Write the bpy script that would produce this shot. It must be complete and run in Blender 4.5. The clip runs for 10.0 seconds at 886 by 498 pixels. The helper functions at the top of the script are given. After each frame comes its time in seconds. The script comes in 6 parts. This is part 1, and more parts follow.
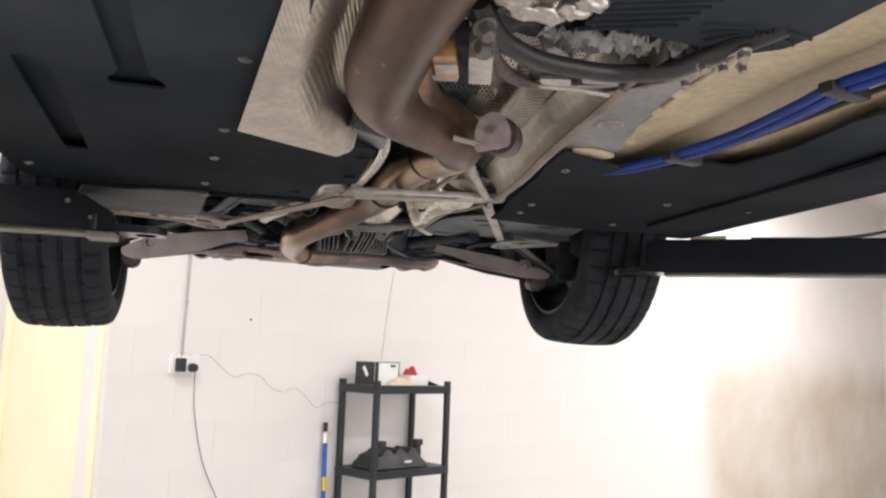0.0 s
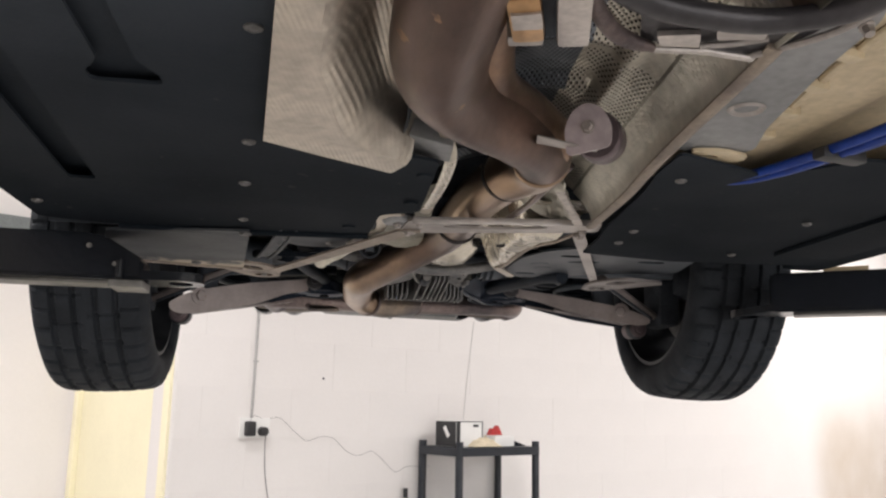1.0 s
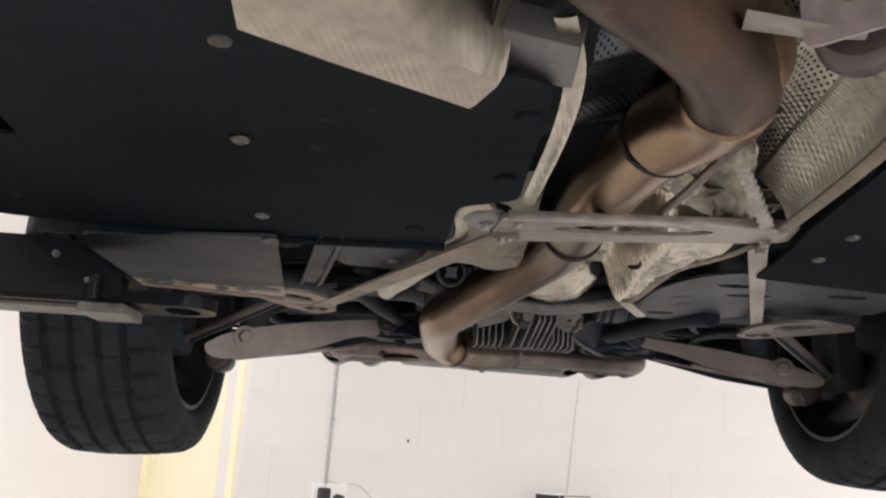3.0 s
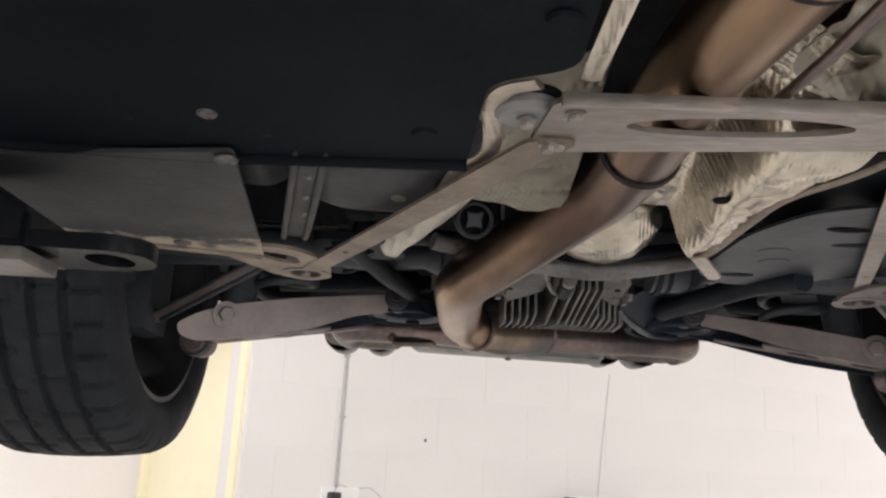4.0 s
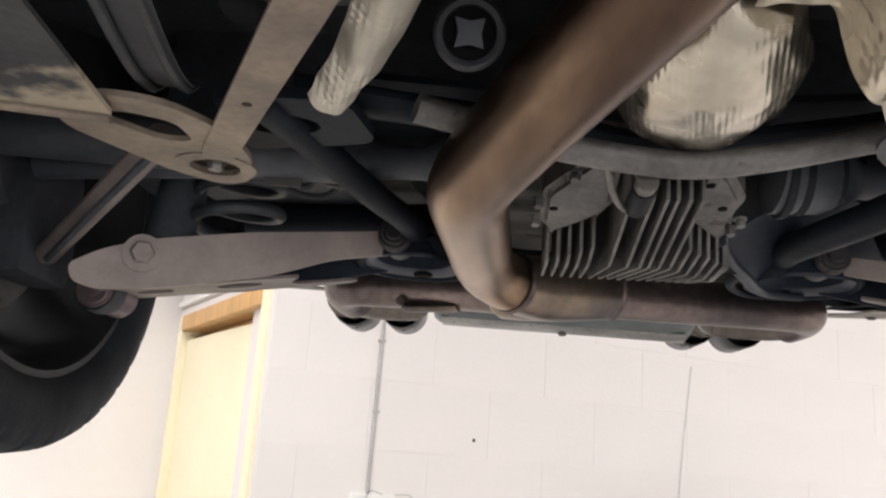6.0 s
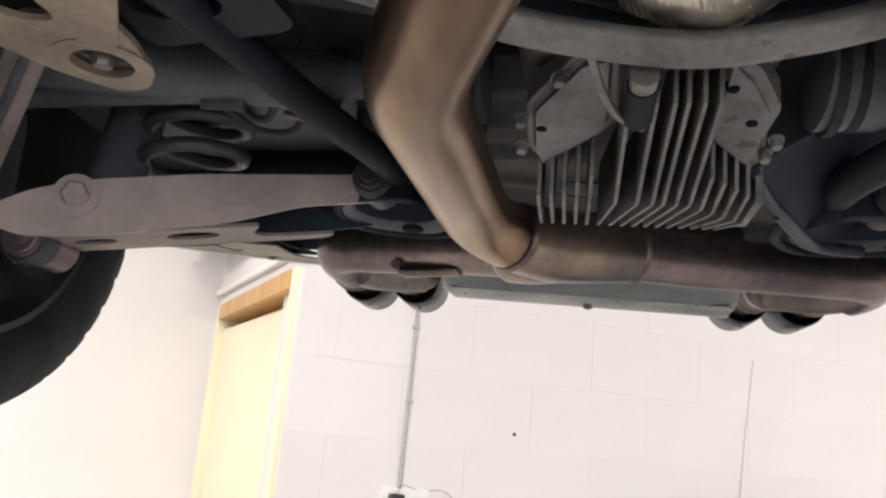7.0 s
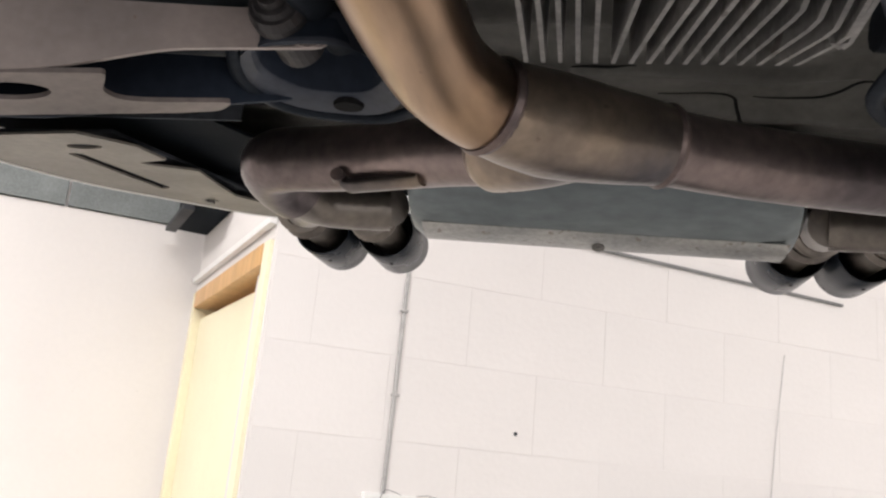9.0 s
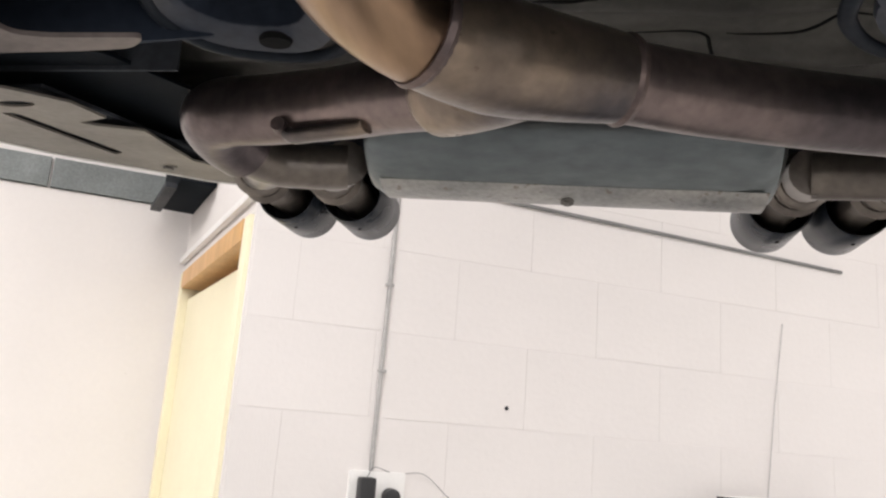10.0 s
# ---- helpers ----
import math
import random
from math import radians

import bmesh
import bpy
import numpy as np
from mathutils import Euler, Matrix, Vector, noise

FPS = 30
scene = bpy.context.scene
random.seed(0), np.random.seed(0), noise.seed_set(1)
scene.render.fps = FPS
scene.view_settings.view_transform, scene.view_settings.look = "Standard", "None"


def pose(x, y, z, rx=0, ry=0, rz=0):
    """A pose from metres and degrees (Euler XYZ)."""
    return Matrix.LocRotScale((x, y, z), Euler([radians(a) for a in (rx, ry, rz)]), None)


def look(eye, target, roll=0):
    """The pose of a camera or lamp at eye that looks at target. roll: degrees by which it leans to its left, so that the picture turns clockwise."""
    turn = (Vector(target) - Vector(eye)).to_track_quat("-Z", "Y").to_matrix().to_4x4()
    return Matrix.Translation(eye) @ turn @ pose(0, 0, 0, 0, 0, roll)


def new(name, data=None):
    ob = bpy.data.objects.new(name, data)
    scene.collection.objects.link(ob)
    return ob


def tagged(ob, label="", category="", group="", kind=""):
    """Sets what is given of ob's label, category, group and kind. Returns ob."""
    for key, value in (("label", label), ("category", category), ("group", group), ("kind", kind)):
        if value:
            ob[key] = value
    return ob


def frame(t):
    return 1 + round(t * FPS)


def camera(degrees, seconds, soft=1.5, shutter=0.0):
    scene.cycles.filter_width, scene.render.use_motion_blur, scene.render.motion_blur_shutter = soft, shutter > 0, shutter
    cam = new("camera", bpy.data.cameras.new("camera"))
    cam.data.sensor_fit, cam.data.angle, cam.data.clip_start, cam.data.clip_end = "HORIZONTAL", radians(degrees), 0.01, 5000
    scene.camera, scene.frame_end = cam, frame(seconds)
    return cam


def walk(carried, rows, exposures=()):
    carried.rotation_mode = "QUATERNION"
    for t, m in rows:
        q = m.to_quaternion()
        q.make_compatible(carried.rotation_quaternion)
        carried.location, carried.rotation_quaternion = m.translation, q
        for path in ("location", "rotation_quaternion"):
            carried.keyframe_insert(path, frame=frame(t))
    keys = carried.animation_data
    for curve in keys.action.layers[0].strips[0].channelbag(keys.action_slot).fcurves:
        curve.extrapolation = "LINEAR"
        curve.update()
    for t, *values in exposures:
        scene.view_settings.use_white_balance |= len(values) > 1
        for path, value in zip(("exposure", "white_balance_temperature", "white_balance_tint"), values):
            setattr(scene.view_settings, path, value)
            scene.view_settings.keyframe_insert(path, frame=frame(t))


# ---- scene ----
cam = camera(55.1, 10.0, soft=2.3)
PATH = [
    (0, (-0.334, -0.017, 1.577), (0.157, 1.906, 1.826), 2.1),
    (0.5, (-0.302, 0.133, 1.575), (0.099, 2.068, 1.884), 1.4),
    (1, (-0.266, 0.271, 1.591), (0.033, 2.213, 1.961), 1.1),
    (1.5, (-0.268, 0.401, 1.611), (-0.019, 2.338, 2.038), 0.6),
    (2, (-0.289, 0.514, 1.622), (-0.054, 2.443, 2.092), 0.4),
    (2.2, (-0.27, 0.563, 1.619), (-0.068, 2.491, 2.111), 1.1),
    (3.3, (-0.201, 0.826, 1.633), (-0.162, 2.763, 2.127), 3.1),
    (3.5, (-0.204, 0.893, 1.635), (-0.167, 2.832, 2.124), 2.9),
    (4, (-0.197, 1.045, 1.63), (-0.177, 2.983, 2.125), 2.9),
    (4.5, (-0.145, 1.178, 1.634), (-0.21, 3.114, 2.131), 3.4),
    (5, (-0.117, 1.3, 1.64), (-0.243, 3.232, 2.139), 3.9),
    (5.5, (-0.11, 1.41, 1.64), (-0.269, 3.34, 2.141), 4.2),
    (5.7, (-0.12, 1.458, 1.647), (-0.259, 3.393, 2.134), 4.1),
    (6.8, (-0.083, 1.683, 1.636), (-0.309, 3.61, 2.119), 3.4),
    (7, (-0.039, 1.707, 1.631), (-0.339, 3.626, 2.109), 4.9),
    (7.5, (-0.014, 1.824, 1.625), (-0.368, 3.733, 2.102), 6.1),
    (8, (-0.049, 1.921, 1.611), (-0.372, 3.831, 2.109), 5.3),
    (8.5, (-0.044, 1.995, 1.608), (-0.376, 3.9, 2.117), 5.6),
    (9, (-0.026, 2.039, 1.603), (-0.355, 3.946, 2.109), 5.4),
    (9.5, (-0.005, 2.074, 1.598), (-0.329, 3.986, 2.089), 5.1),
    (10, (0.016, 2.11, 1.595), (-0.322, 4.026, 2.059), 4.3),
]
EXPOSURE = [(0, 0.10), (0.6, -0.02), (1.0, -0.10), (2.0, -0.10), (3.5, -0.12), (4.2, -0.08), (5.0, 0.02), (5.7, 0.02), (6.8, 0.08), (8.0, 0.13), (9.0, 0.08), (10.0, 0.0)]
walk(cam, [(t, look(eye, target, roll)) for t, eye, target, roll in PATH], EXPOSURE)

# ---- light and air of the workshop ----
WALL = radians(31.0)                      # the room stands turned to the car
UX, UY = math.cos(WALL), math.sin(WALL)


def room(u, n, z=0.0):
    """A place in the room: u along the back wall, n towards it."""
    return Vector((u * UX - n * UY, u * UY + n * UX, z))


ROOM = Matrix.Rotation(WALL, 4, "Z")

world = bpy.data.worlds.new("sky")
scene.world = world
world.use_nodes = True
wn = world.node_tree.nodes
sky = wn.new("ShaderNodeTexSky")
sky.sky_type, sky.sun_disc, sky.sun_elevation, sky.sun_rotation = "NISHITA", False, radians(40), radians(200)
wn["Background"].inputs["Strength"].default_value = 0.15
world.node_tree.links.new(sky.outputs[0], wn["Background"].inputs["Color"])


def area_lamp(name, m, sx, sy, power, colour):
    data = bpy.data.lights.new(name, "AREA")
    data.shape, data.size, data.size_y, data.energy, data.color = "RECTANGLE", sx, sy, power, colour
    ob = new(name, data)
    ob.matrix_world = m
    return ob


FILL_COLOUR = (1.0, 0.97, 0.972)
# unseen fill lamp, added in the front opening in place of sky light
area_lamp("doorway_daylight", ROOM @ pose(1.0, -3.75, 1.75, 90, 0, 0), 5.6, 3.3, 205, FILL_COLOUR)
# unseen fill lamps, added under the ceiling with powers set to even the walls
for u, n, power in ((-2.6, 1.4, 70), (0.6, 2.6, 56), (3.6, 0.8, 66), (6.4, 1.6, 56), (-1.6, 3.8, 116), (9.0, 1.0, 62), (7.6, 2.6, 72)):
    area_lamp("strip_light_lamp", ROOM @ pose(u, n, 3.55), 1.5, 0.12, power, (1.0, 0.965, 0.96))

# ---- materials ----


def material(name, colour, rough=0.6, metal=0.0, scale=8.0, vary=0.25, tint=None, bump=0.1, grain=90.0, spec=0.5,
             emit=None, stretch=(1, 1, 1), fine=0.35, coat=0.0, random_piece=0.0, specks=None):
    """Base colour broken up at two scales, with roughness and relief that follow the grain."""
    m = bpy.data.materials.new(name)
    m.use_nodes = True
    nt = m.node_tree
    b = nt.nodes["Principled BSDF"]
    link = nt.links.new
    co = nt.nodes.new("ShaderNodeTexCoord")
    mp = nt.nodes.new("ShaderNodeMapping")
    mp.inputs["Scale"].default_value = stretch
    link(co.outputs["Object"], mp.inputs[0])
    big, small = nt.nodes.new("ShaderNodeTexNoise"), nt.nodes.new("ShaderNodeTexNoise")
    big.inputs["Scale"].default_value, big.inputs["Detail"].default_value = scale, 5
    small.inputs["Scale"].default_value, small.inputs["Detail"].default_value = grain, 3
    link(mp.outputs[0], big.inputs["Vector"]), link(mp.outputs[0], small.inputs["Vector"])
    ramp = nt.nodes.new("ShaderNodeValToRGB")
    c = Vector(colour)
    other = Vector(tint) if tint else c * (1 - vary)
    ramp.color_ramp.elements[0].position, ramp.color_ramp.elements[1].position = 0.34, 0.66
    ramp.color_ramp.elements[0].color, ramp.color_ramp.elements[1].color = (*other, 1), (*c, 1)
    link(big.outputs[0], ramp.inputs[0])
    mix = nt.nodes.new("ShaderNodeMix")
    mix.data_type, mix.blend_type = "RGBA", "MULTIPLY"
    mix.inputs[0].default_value = fine
    ramp2 = nt.nodes.new("ShaderNodeValToRGB")
    ramp2.color_ramp.elements[0].position, ramp2.color_ramp.elements[1].position = 0.3, 0.7
    ramp2.color_ramp.elements[0].color = (0.35, 0.35, 0.35, 1)
    link(small.outputs[0], ramp2.inputs[0])
    link(ramp.outputs[0], mix.inputs[6]), link(ramp2.outputs[0], mix.inputs[7])
    out = mix.outputs[2]
    if specks:
        dots, cut, spot = nt.nodes.new("ShaderNodeTexNoise"), nt.nodes.new("ShaderNodeMapRange"), nt.nodes.new("ShaderNodeMix")
        dots.inputs["Scale"].default_value, dots.inputs["Detail"].default_value = specks[1], 4
        cut.inputs[1].default_value, cut.inputs[2].default_value, cut.inputs[4].default_value = specks[2], specks[2] + 0.05, 0.75
        spot.data_type = "RGBA"
        spot.inputs[7].default_value = (*specks[0], 1)
        link(co.outputs["Object"], dots.inputs["Vector"]), link(dots.outputs[0], cut.inputs[0])
        link(cut.outputs[0], spot.inputs[0]), link(out, spot.inputs[6])
        out = spot.outputs[2]
    if random_piece:
        info, hsv, rng = nt.nodes.new("ShaderNodeObjectInfo"), nt.nodes.new("ShaderNodeHueSaturation"), nt.nodes.new("ShaderNodeMapRange")
        rng.inputs[3].default_value, rng.inputs[4].default_value = 1 - random_piece, 1 + random_piece
        link(info.outputs["Random"], rng.inputs[0]), link(rng.outputs[0], hsv.inputs["Value"]), link(out, hsv.inputs["Color"])
        out = hsv.outputs[0]
    link(out, b.inputs["Base Color"])
    rr = nt.nodes.new("ShaderNodeMapRange")
    rr.inputs[3].default_value, rr.inputs[4].default_value = min(1, rough * 1.2), rough * 0.8
    link(big.outputs[0], rr.inputs[0]), link(rr.outputs[0], b.inputs["Roughness"])
    b.inputs["Metallic"].default_value, b.inputs["Specular IOR Level"].default_value = metal, spec
    b.inputs["Coat Weight"].default_value = coat
    if bump:
        bp = nt.nodes.new("ShaderNodeBump")
        bp.inputs["Strength"].default_value, bp.inputs["Distance"].default_value = bump, 0.004
        add = nt.nodes.new("ShaderNodeMath")
        add.operation = "ADD"
        link(big.outputs[0], add.inputs[0]), link(small.outputs[0], add.inputs[1])
        link(add.outputs[0], bp.inputs["Height"]), link(bp.outputs[0], b.inputs["Normal"])
    if emit:
        b.inputs["Emission Color"].default_value, b.inputs["Emission Strength"].default_value = (*emit[0], 1), emit[1]
    return m


def foil(name, colour, cell=0.006, holes=False, rough=0.35, depth=0.0016, tint=None, lines=False):
    """Embossed aluminium heat-shield sheet: rows of small dimples, or a perforated grid."""
    m = material(name, colour, rough, 0.95, 9.0, 0.3, tint, 0.15, 60.0)
    nt = m.node_tree
    b, link = nt.nodes["Principled BSDF"], nt.links.new
    co, mp = nt.nodes.new("ShaderNodeTexCoord"), nt.nodes.new("ShaderNodeMapping")
    mp.inputs["Scale"].default_value = (1 / cell, 0.6 / cell, 0.35 / cell)
    mp.inputs["Rotation"].default_value = (0, 0, radians(20))
    link(co.outputs["Object"], mp.inputs[0])
    sep = nt.nodes.new("ShaderNodeSeparateXYZ")
    link(mp.outputs[0], sep.inputs[0])
    waves = []
    for axis in (0, 1):
        k = nt.nodes.new("ShaderNodeMath")
        k.operation = "MULTIPLY"
        k.inputs[1].default_value = math.pi
        link(sep.outputs[axis], k.inputs[0])
        w = nt.nodes.new("ShaderNodeMath")
        w.operation = "SINE"
        link(k.outputs[0], w.inputs[0])
        waves.append(w)
    mul = nt.nodes.new("ShaderNodeMath")
    mul.operation = "MULTIPLY"
    link(waves[0].outputs[0], mul.inputs[0])
    if lines:
        mul.inputs[1].default_value = 1.0
    else:
        link(waves[1].outputs[0], mul.inputs[1])
    press, soft_edge, pressed = nt.nodes.new("ShaderNodeTexNoise"), nt.nodes.new("ShaderNodeMapRange"), nt.nodes.new("ShaderNodeMath")
    press.inputs["Scale"].default_value, press.inputs["Detail"].default_value = 9.0, 2
    soft_edge.inputs[1].default_value, soft_edge.inputs[2].default_value = 0.44, 0.62
    soft_edge.inputs[3].default_value = 0.12
    pressed.operation = "MULTIPLY"
    link(co.outputs["Object"], press.inputs["Vector"]), link(press.outputs[0], soft_edge.inputs[0])
    link(mul.outputs[0], pressed.inputs[0]), link(soft_edge.outputs[0], pressed.inputs[1])
    bp = nt.nodes.new("ShaderNodeBump")
    bp.inputs["Strength"].default_value, bp.inputs["Distance"].default_value = 0.9, depth
    old = b.inputs["Normal"].links[0].from_socket
    link(pressed.outputs[0], bp.inputs["Height"]), link(old, bp.inputs["Normal"]), link(bp.outputs[0], b.inputs["Normal"])
    if holes:
        src = b.inputs["Base Color"].links[0].from_socket
        th = nt.nodes.new("ShaderNodeMath")
        th.operation, th.inputs[1].default_value = "GREATER_THAN", 0.42
        link(mul.outputs[0], th.inputs[0])
        mx = nt.nodes.new("ShaderNodeMix")
        mx.data_type = "RGBA"
        mx.inputs[7].default_value = (0.02, 0.02, 0.022, 1)
        patch, gate, both = nt.nodes.new("ShaderNodeTexNoise"), nt.nodes.new("ShaderNodeMath"), nt.nodes.new("ShaderNodeMath")
        patch.inputs["Scale"].default_value, patch.inputs["Detail"].default_value = 11.0, 1
        gate.operation, gate.inputs[1].default_value, both.operation = "GREATER_THAN", 0.44, "MULTIPLY"
        link(co.outputs["Object"], patch.inputs["Vector"]), link(patch.outputs[0], gate.inputs[0])
        link(th.outputs[0], both.inputs[0]), link(gate.outputs[0], both.inputs[1])
        link(both.outputs[0], mx.inputs[0]), link(src, mx.inputs[6]), link(mx.outputs[2], b.inputs["Base Color"])
    return m


TRAY = material("black_undertray_plastic", (0.0112, 0.0147, 0.0187), 0.8, 0, 3.2, 0.4, (0.0068, 0.0093, 0.0126), 0.10, 140.0, 0.055, specks=((0.035, 0.036, 0.036), 34.0, 0.70))
# paler grey towards the front: sheen of grazing light put into the colour
nt = TRAY.node_tree
bs = nt.nodes["Principled BSDF"]
was = bs.inputs["Base Color"].links[0].from_socket
tc, sheen_noise, sep3 = nt.nodes.new("ShaderNodeTexCoord"), nt.nodes.new("ShaderNodeTexNoise"), nt.nodes.new("ShaderNodeSeparateXYZ")
sheen_noise.inputs["Scale"].default_value, sheen_noise.inputs["Detail"].default_value = 5.0, 7
nt.links.new(tc.outputs["Object"], sheen_noise.inputs["Vector"]), nt.links.new(tc.outputs["Object"], sep3.inputs[0])
along, sheen_on, sheen = nt.nodes.new("ShaderNodeMapRange"), nt.nodes.new("ShaderNodeMath"), nt.nodes.new("ShaderNodeMix")
along.inputs[1].default_value, along.inputs[2].default_value = 1.45, 0.75
sheen_on.operation, sheen_on.use_clamp, sheen.data_type = "MULTIPLY", True, "RGBA"
sheen.inputs[7].default_value = (0.070, 0.080, 0.094, 1)
nt.links.new(sep3.outputs["Y"], along.inputs[0]), nt.links.new(along.outputs[0], sheen_on.inputs[0]), nt.links.new(sheen_noise.outputs[0], sheen_on.inputs[1])
nt.links.new(sheen_on.outputs[0], sheen.inputs[0]), nt.links.new(was, sheen.inputs[6]), nt.links.new(sheen.outputs[2], bs.inputs["Base Color"])
COVER = material("grey_dusty_plastic", (0.050, 0.052, 0.056), 0.6, 0, 9.0, 0.4, (0.028, 0.031, 0.037), 0.2, 120.0, 0.35)
nt = COVER.node_tree
bs = nt.nodes["Principled BSDF"]
was = bs.inputs["Base Color"].links[0].from_socket
tc, fleck, sep3 = nt.nodes.new("ShaderNodeTexCoord"), nt.nodes.new("ShaderNodeTexNoise"), nt.nodes.new("ShaderNodeSeparateXYZ")
fleck.inputs["Scale"].default_value, fleck.inputs["Detail"].default_value = 26.0, 6
nt.links.new(tc.outputs["Object"], fleck.inputs["Vector"]), nt.links.new(tc.outputs["Object"], sep3.inputs[0])
rise, lay_on, dust = nt.nodes.new("ShaderNodeMapRange"), nt.nodes.new("ShaderNodeMath"), nt.nodes.new("ShaderNodeMix")
rise.inputs[1].default_value, rise.inputs[2].default_value = 1.92, 2.11
rise.inputs[3].default_value, rise.inputs[4].default_value = -0.62, 0.35
lay_on.operation, dust.data_type = "ADD", "RGBA"
dust.inputs[7].default_value = (0.34, 0.29, 0.22, 1)
nt.links.new(sep3.outputs["Y"], rise.inputs[0]), nt.links.new(rise.outputs[0], lay_on.inputs[0]), nt.links.new(fleck.outputs[0], lay_on.inputs[1])
sharp = nt.nodes.new("ShaderNodeMapRange")
sharp.inputs[1].default_value, sharp.inputs[2].default_value = 0.45, 0.6
nt.links.new(lay_on.outputs[0], sharp.inputs[0]), nt.links.new(sharp.outputs[0], dust.inputs[0])
nt.links.new(was, dust.inputs[6]), nt.links.new(dust.outputs[2], bs.inputs["Base Color"])
RUBBER = material("tyre_rubber", (0.026, 0.030, 0.036), 0.75, 0, 14.0, 0.35, None, 0.2, 160.0, 0.18)
SCREW = material("dull_screw_zinc", (0.15, 0.145, 0.14), 0.5, 0.6, 30.0, 0.3, None, 0.1, 160.0)
RIM = material("dark_wheel_paint", (0.030, 0.032, 0.036), 0.5, 0.4, 8.0, 0.3, None, 0.05, 90.0)
PIPE = material("heat_tinted_steel", (0.385, 0.265, 0.172), 0.31, 1.0, 8.0, 0.3, (0.12, 0.080, 0.060), 0.10, 70.0, stretch=(1, 0.22, 1), specks=((0.10, 0.06, 0.04), 55.0, 0.70))
PIPE_DULL = material("dull_tan_exhaust_steel", (0.35, 0.275, 0.205), 0.29, 0.8, 6.0, 0.35, (0.075, 0.068, 0.074), 0.15, 80.0, specks=((0.10, 0.07, 0.05), 60.0, 0.69))
PIPE_DARK = material("brown_oxidised_steel", (0.180, 0.108, 0.078), 0.38, 0.8, 8.0, 0.4, (0.072, 0.046, 0.038), 0.15, 90.0, stretch=(1, 0.3, 1), specks=((0.30, 0.18, 0.10), 30.0, 0.68))
PIPE_RUST = material("rusty_brown_steel", (0.27, 0.165, 0.105), 0.36, 0.8, 9.0, 0.3, (0.13, 0.085, 0.065), 0.2, 80.0)
PIPE_MAUVE = material("mauve_tinted_steel", (0.27, 0.212, 0.196), 0.30, 0.85, 5.0, 0.35, (0.095, 0.080, 0.084), 0.15, 80.0)
RING = material("purple_brown_weld_ring", (0.19, 0.140, 0.125), 0.45, 0.6, 30.0, 0.4, (0.09, 0.07, 0.07), 0.3, 140.0)
WELD = material("dark_weld_bead", (0.035, 0.028, 0.027), 0.6, 0.4, 60.0, 0.4, None, 0.6, 200.0)
FOIL = foil("embossed_heat_shield_foil", (0.74, 0.69, 0.59), 0.0024, False, 0.27, 0.00016, (0.55, 0.50, 0.41), True)
FOIL_HOLES = foil("perforated_heat_shield_foil", (0.74, 0.70, 0.60), 0.0033, True, 0.42)
FOIL_PALE = foil("pale_olive_embossed_foil", (0.60, 0.565, 0.48), 0.0034, False, 0.36, 0.0005)
FOIL_PALE.node_tree.nodes["Principled BSDF"].inputs["Metallic"].default_value = 0.5
FOIL_OLIVE = foil("olive_embossed_foil", (0.31, 0.293, 0.243), 0.0034, False, 0.38, 0.0004)
PLATE = foil("blue_grey_tunnel_plate", (0.245, 0.270, 0.305), 0.0031, True, 0.38, 0.0006)
ALU_BRIGHT = material("bright_folded_aluminium", (0.58, 0.53, 0.49), 0.32, 0.8, 16.0, 0.2, None, 0.1, 120.0)
SHIELD = foil("dusty_heat_shield_sheet", (0.66, 0.60, 0.51), 0.0026, False, 0.45, 0.00032, (0.50, 0.45, 0.385), True)
ALU = material("brushed_aluminium_brace", (0.46, 0.42, 0.39), 0.45, 0.8, 10.0, 0.25, None, 0.15, 160.0, stretch=(0.3, 1, 1))
ALU_DUSTY = material("dusty_aluminium_strip", (0.31, 0.255, 0.20), 0.55, 0.5, 14.0, 0.3, (0.20, 0.165, 0.14), 0.2, 120.0, specks=((0.42, 0.37, 0.31), 26.0, 0.69))
BEAM = material("blue_grey_beam_paint", (0.078, 0.087, 0.102), 0.45, 0, 8.0, 0.3, (0.048, 0.055, 0.066), 0.12, 90.0, 0.3)
ALU_DARK = material("dull_mauve_strip", (0.22, 0.195, 0.185), 0.5, 0.4, 12.0, 0.3, None, 0.2, 120.0)
ARM = material("dusty_steel_control_arm", (0.375, 0.320, 0.302), 0.5, 0.1, 8.0, 0.3, (0.23, 0.197, 0.19), 0.1, 120.0, fine=0.18, specks=((0.22, 0.17, 0.14), 60.0, 0.71))
BLACK = material("black_subframe_paint", (0.018, 0.0225, 0.0300), 0.5, 0.0, 8.0, 0.4, None, 0.1, 90.0, 0.06)
DARK = material("dark_underbody", (0.066, 0.073, 0.085), 0.8, 0, 7.0, 0.4, None, 0.2, 90.0, 0.1)
FOOT = material("blue_black_foot_paint", (0.042, 0.049, 0.066), 0.4, 0.0, 8.0, 0.4, None, 0.1, 90.0, 0.12)
# darker than FOOT: the shade of hollows is put into this colour
FOOT_DISH = material("blue_foot_paint_and_hollow_shade", (0.026, 0.034, 0.050), 0.55, 0.0, 8.0, 0.4, None, 0.1, 90.0, 0.06)
TANK = material("dark_grey_tank_plastic", (0.041, 0.044, 0.050), 0.55, 0, 9.0, 0.35, (0.027, 0.030, 0.036), 0.15, 90.0, 0.25, specks=((0.20, 0.175, 0.15), 30.0, 0.70))
# also on the gearbox casing, where its darkness stands for shade
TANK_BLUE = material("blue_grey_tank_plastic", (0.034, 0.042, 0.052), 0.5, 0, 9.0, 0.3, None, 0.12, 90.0)
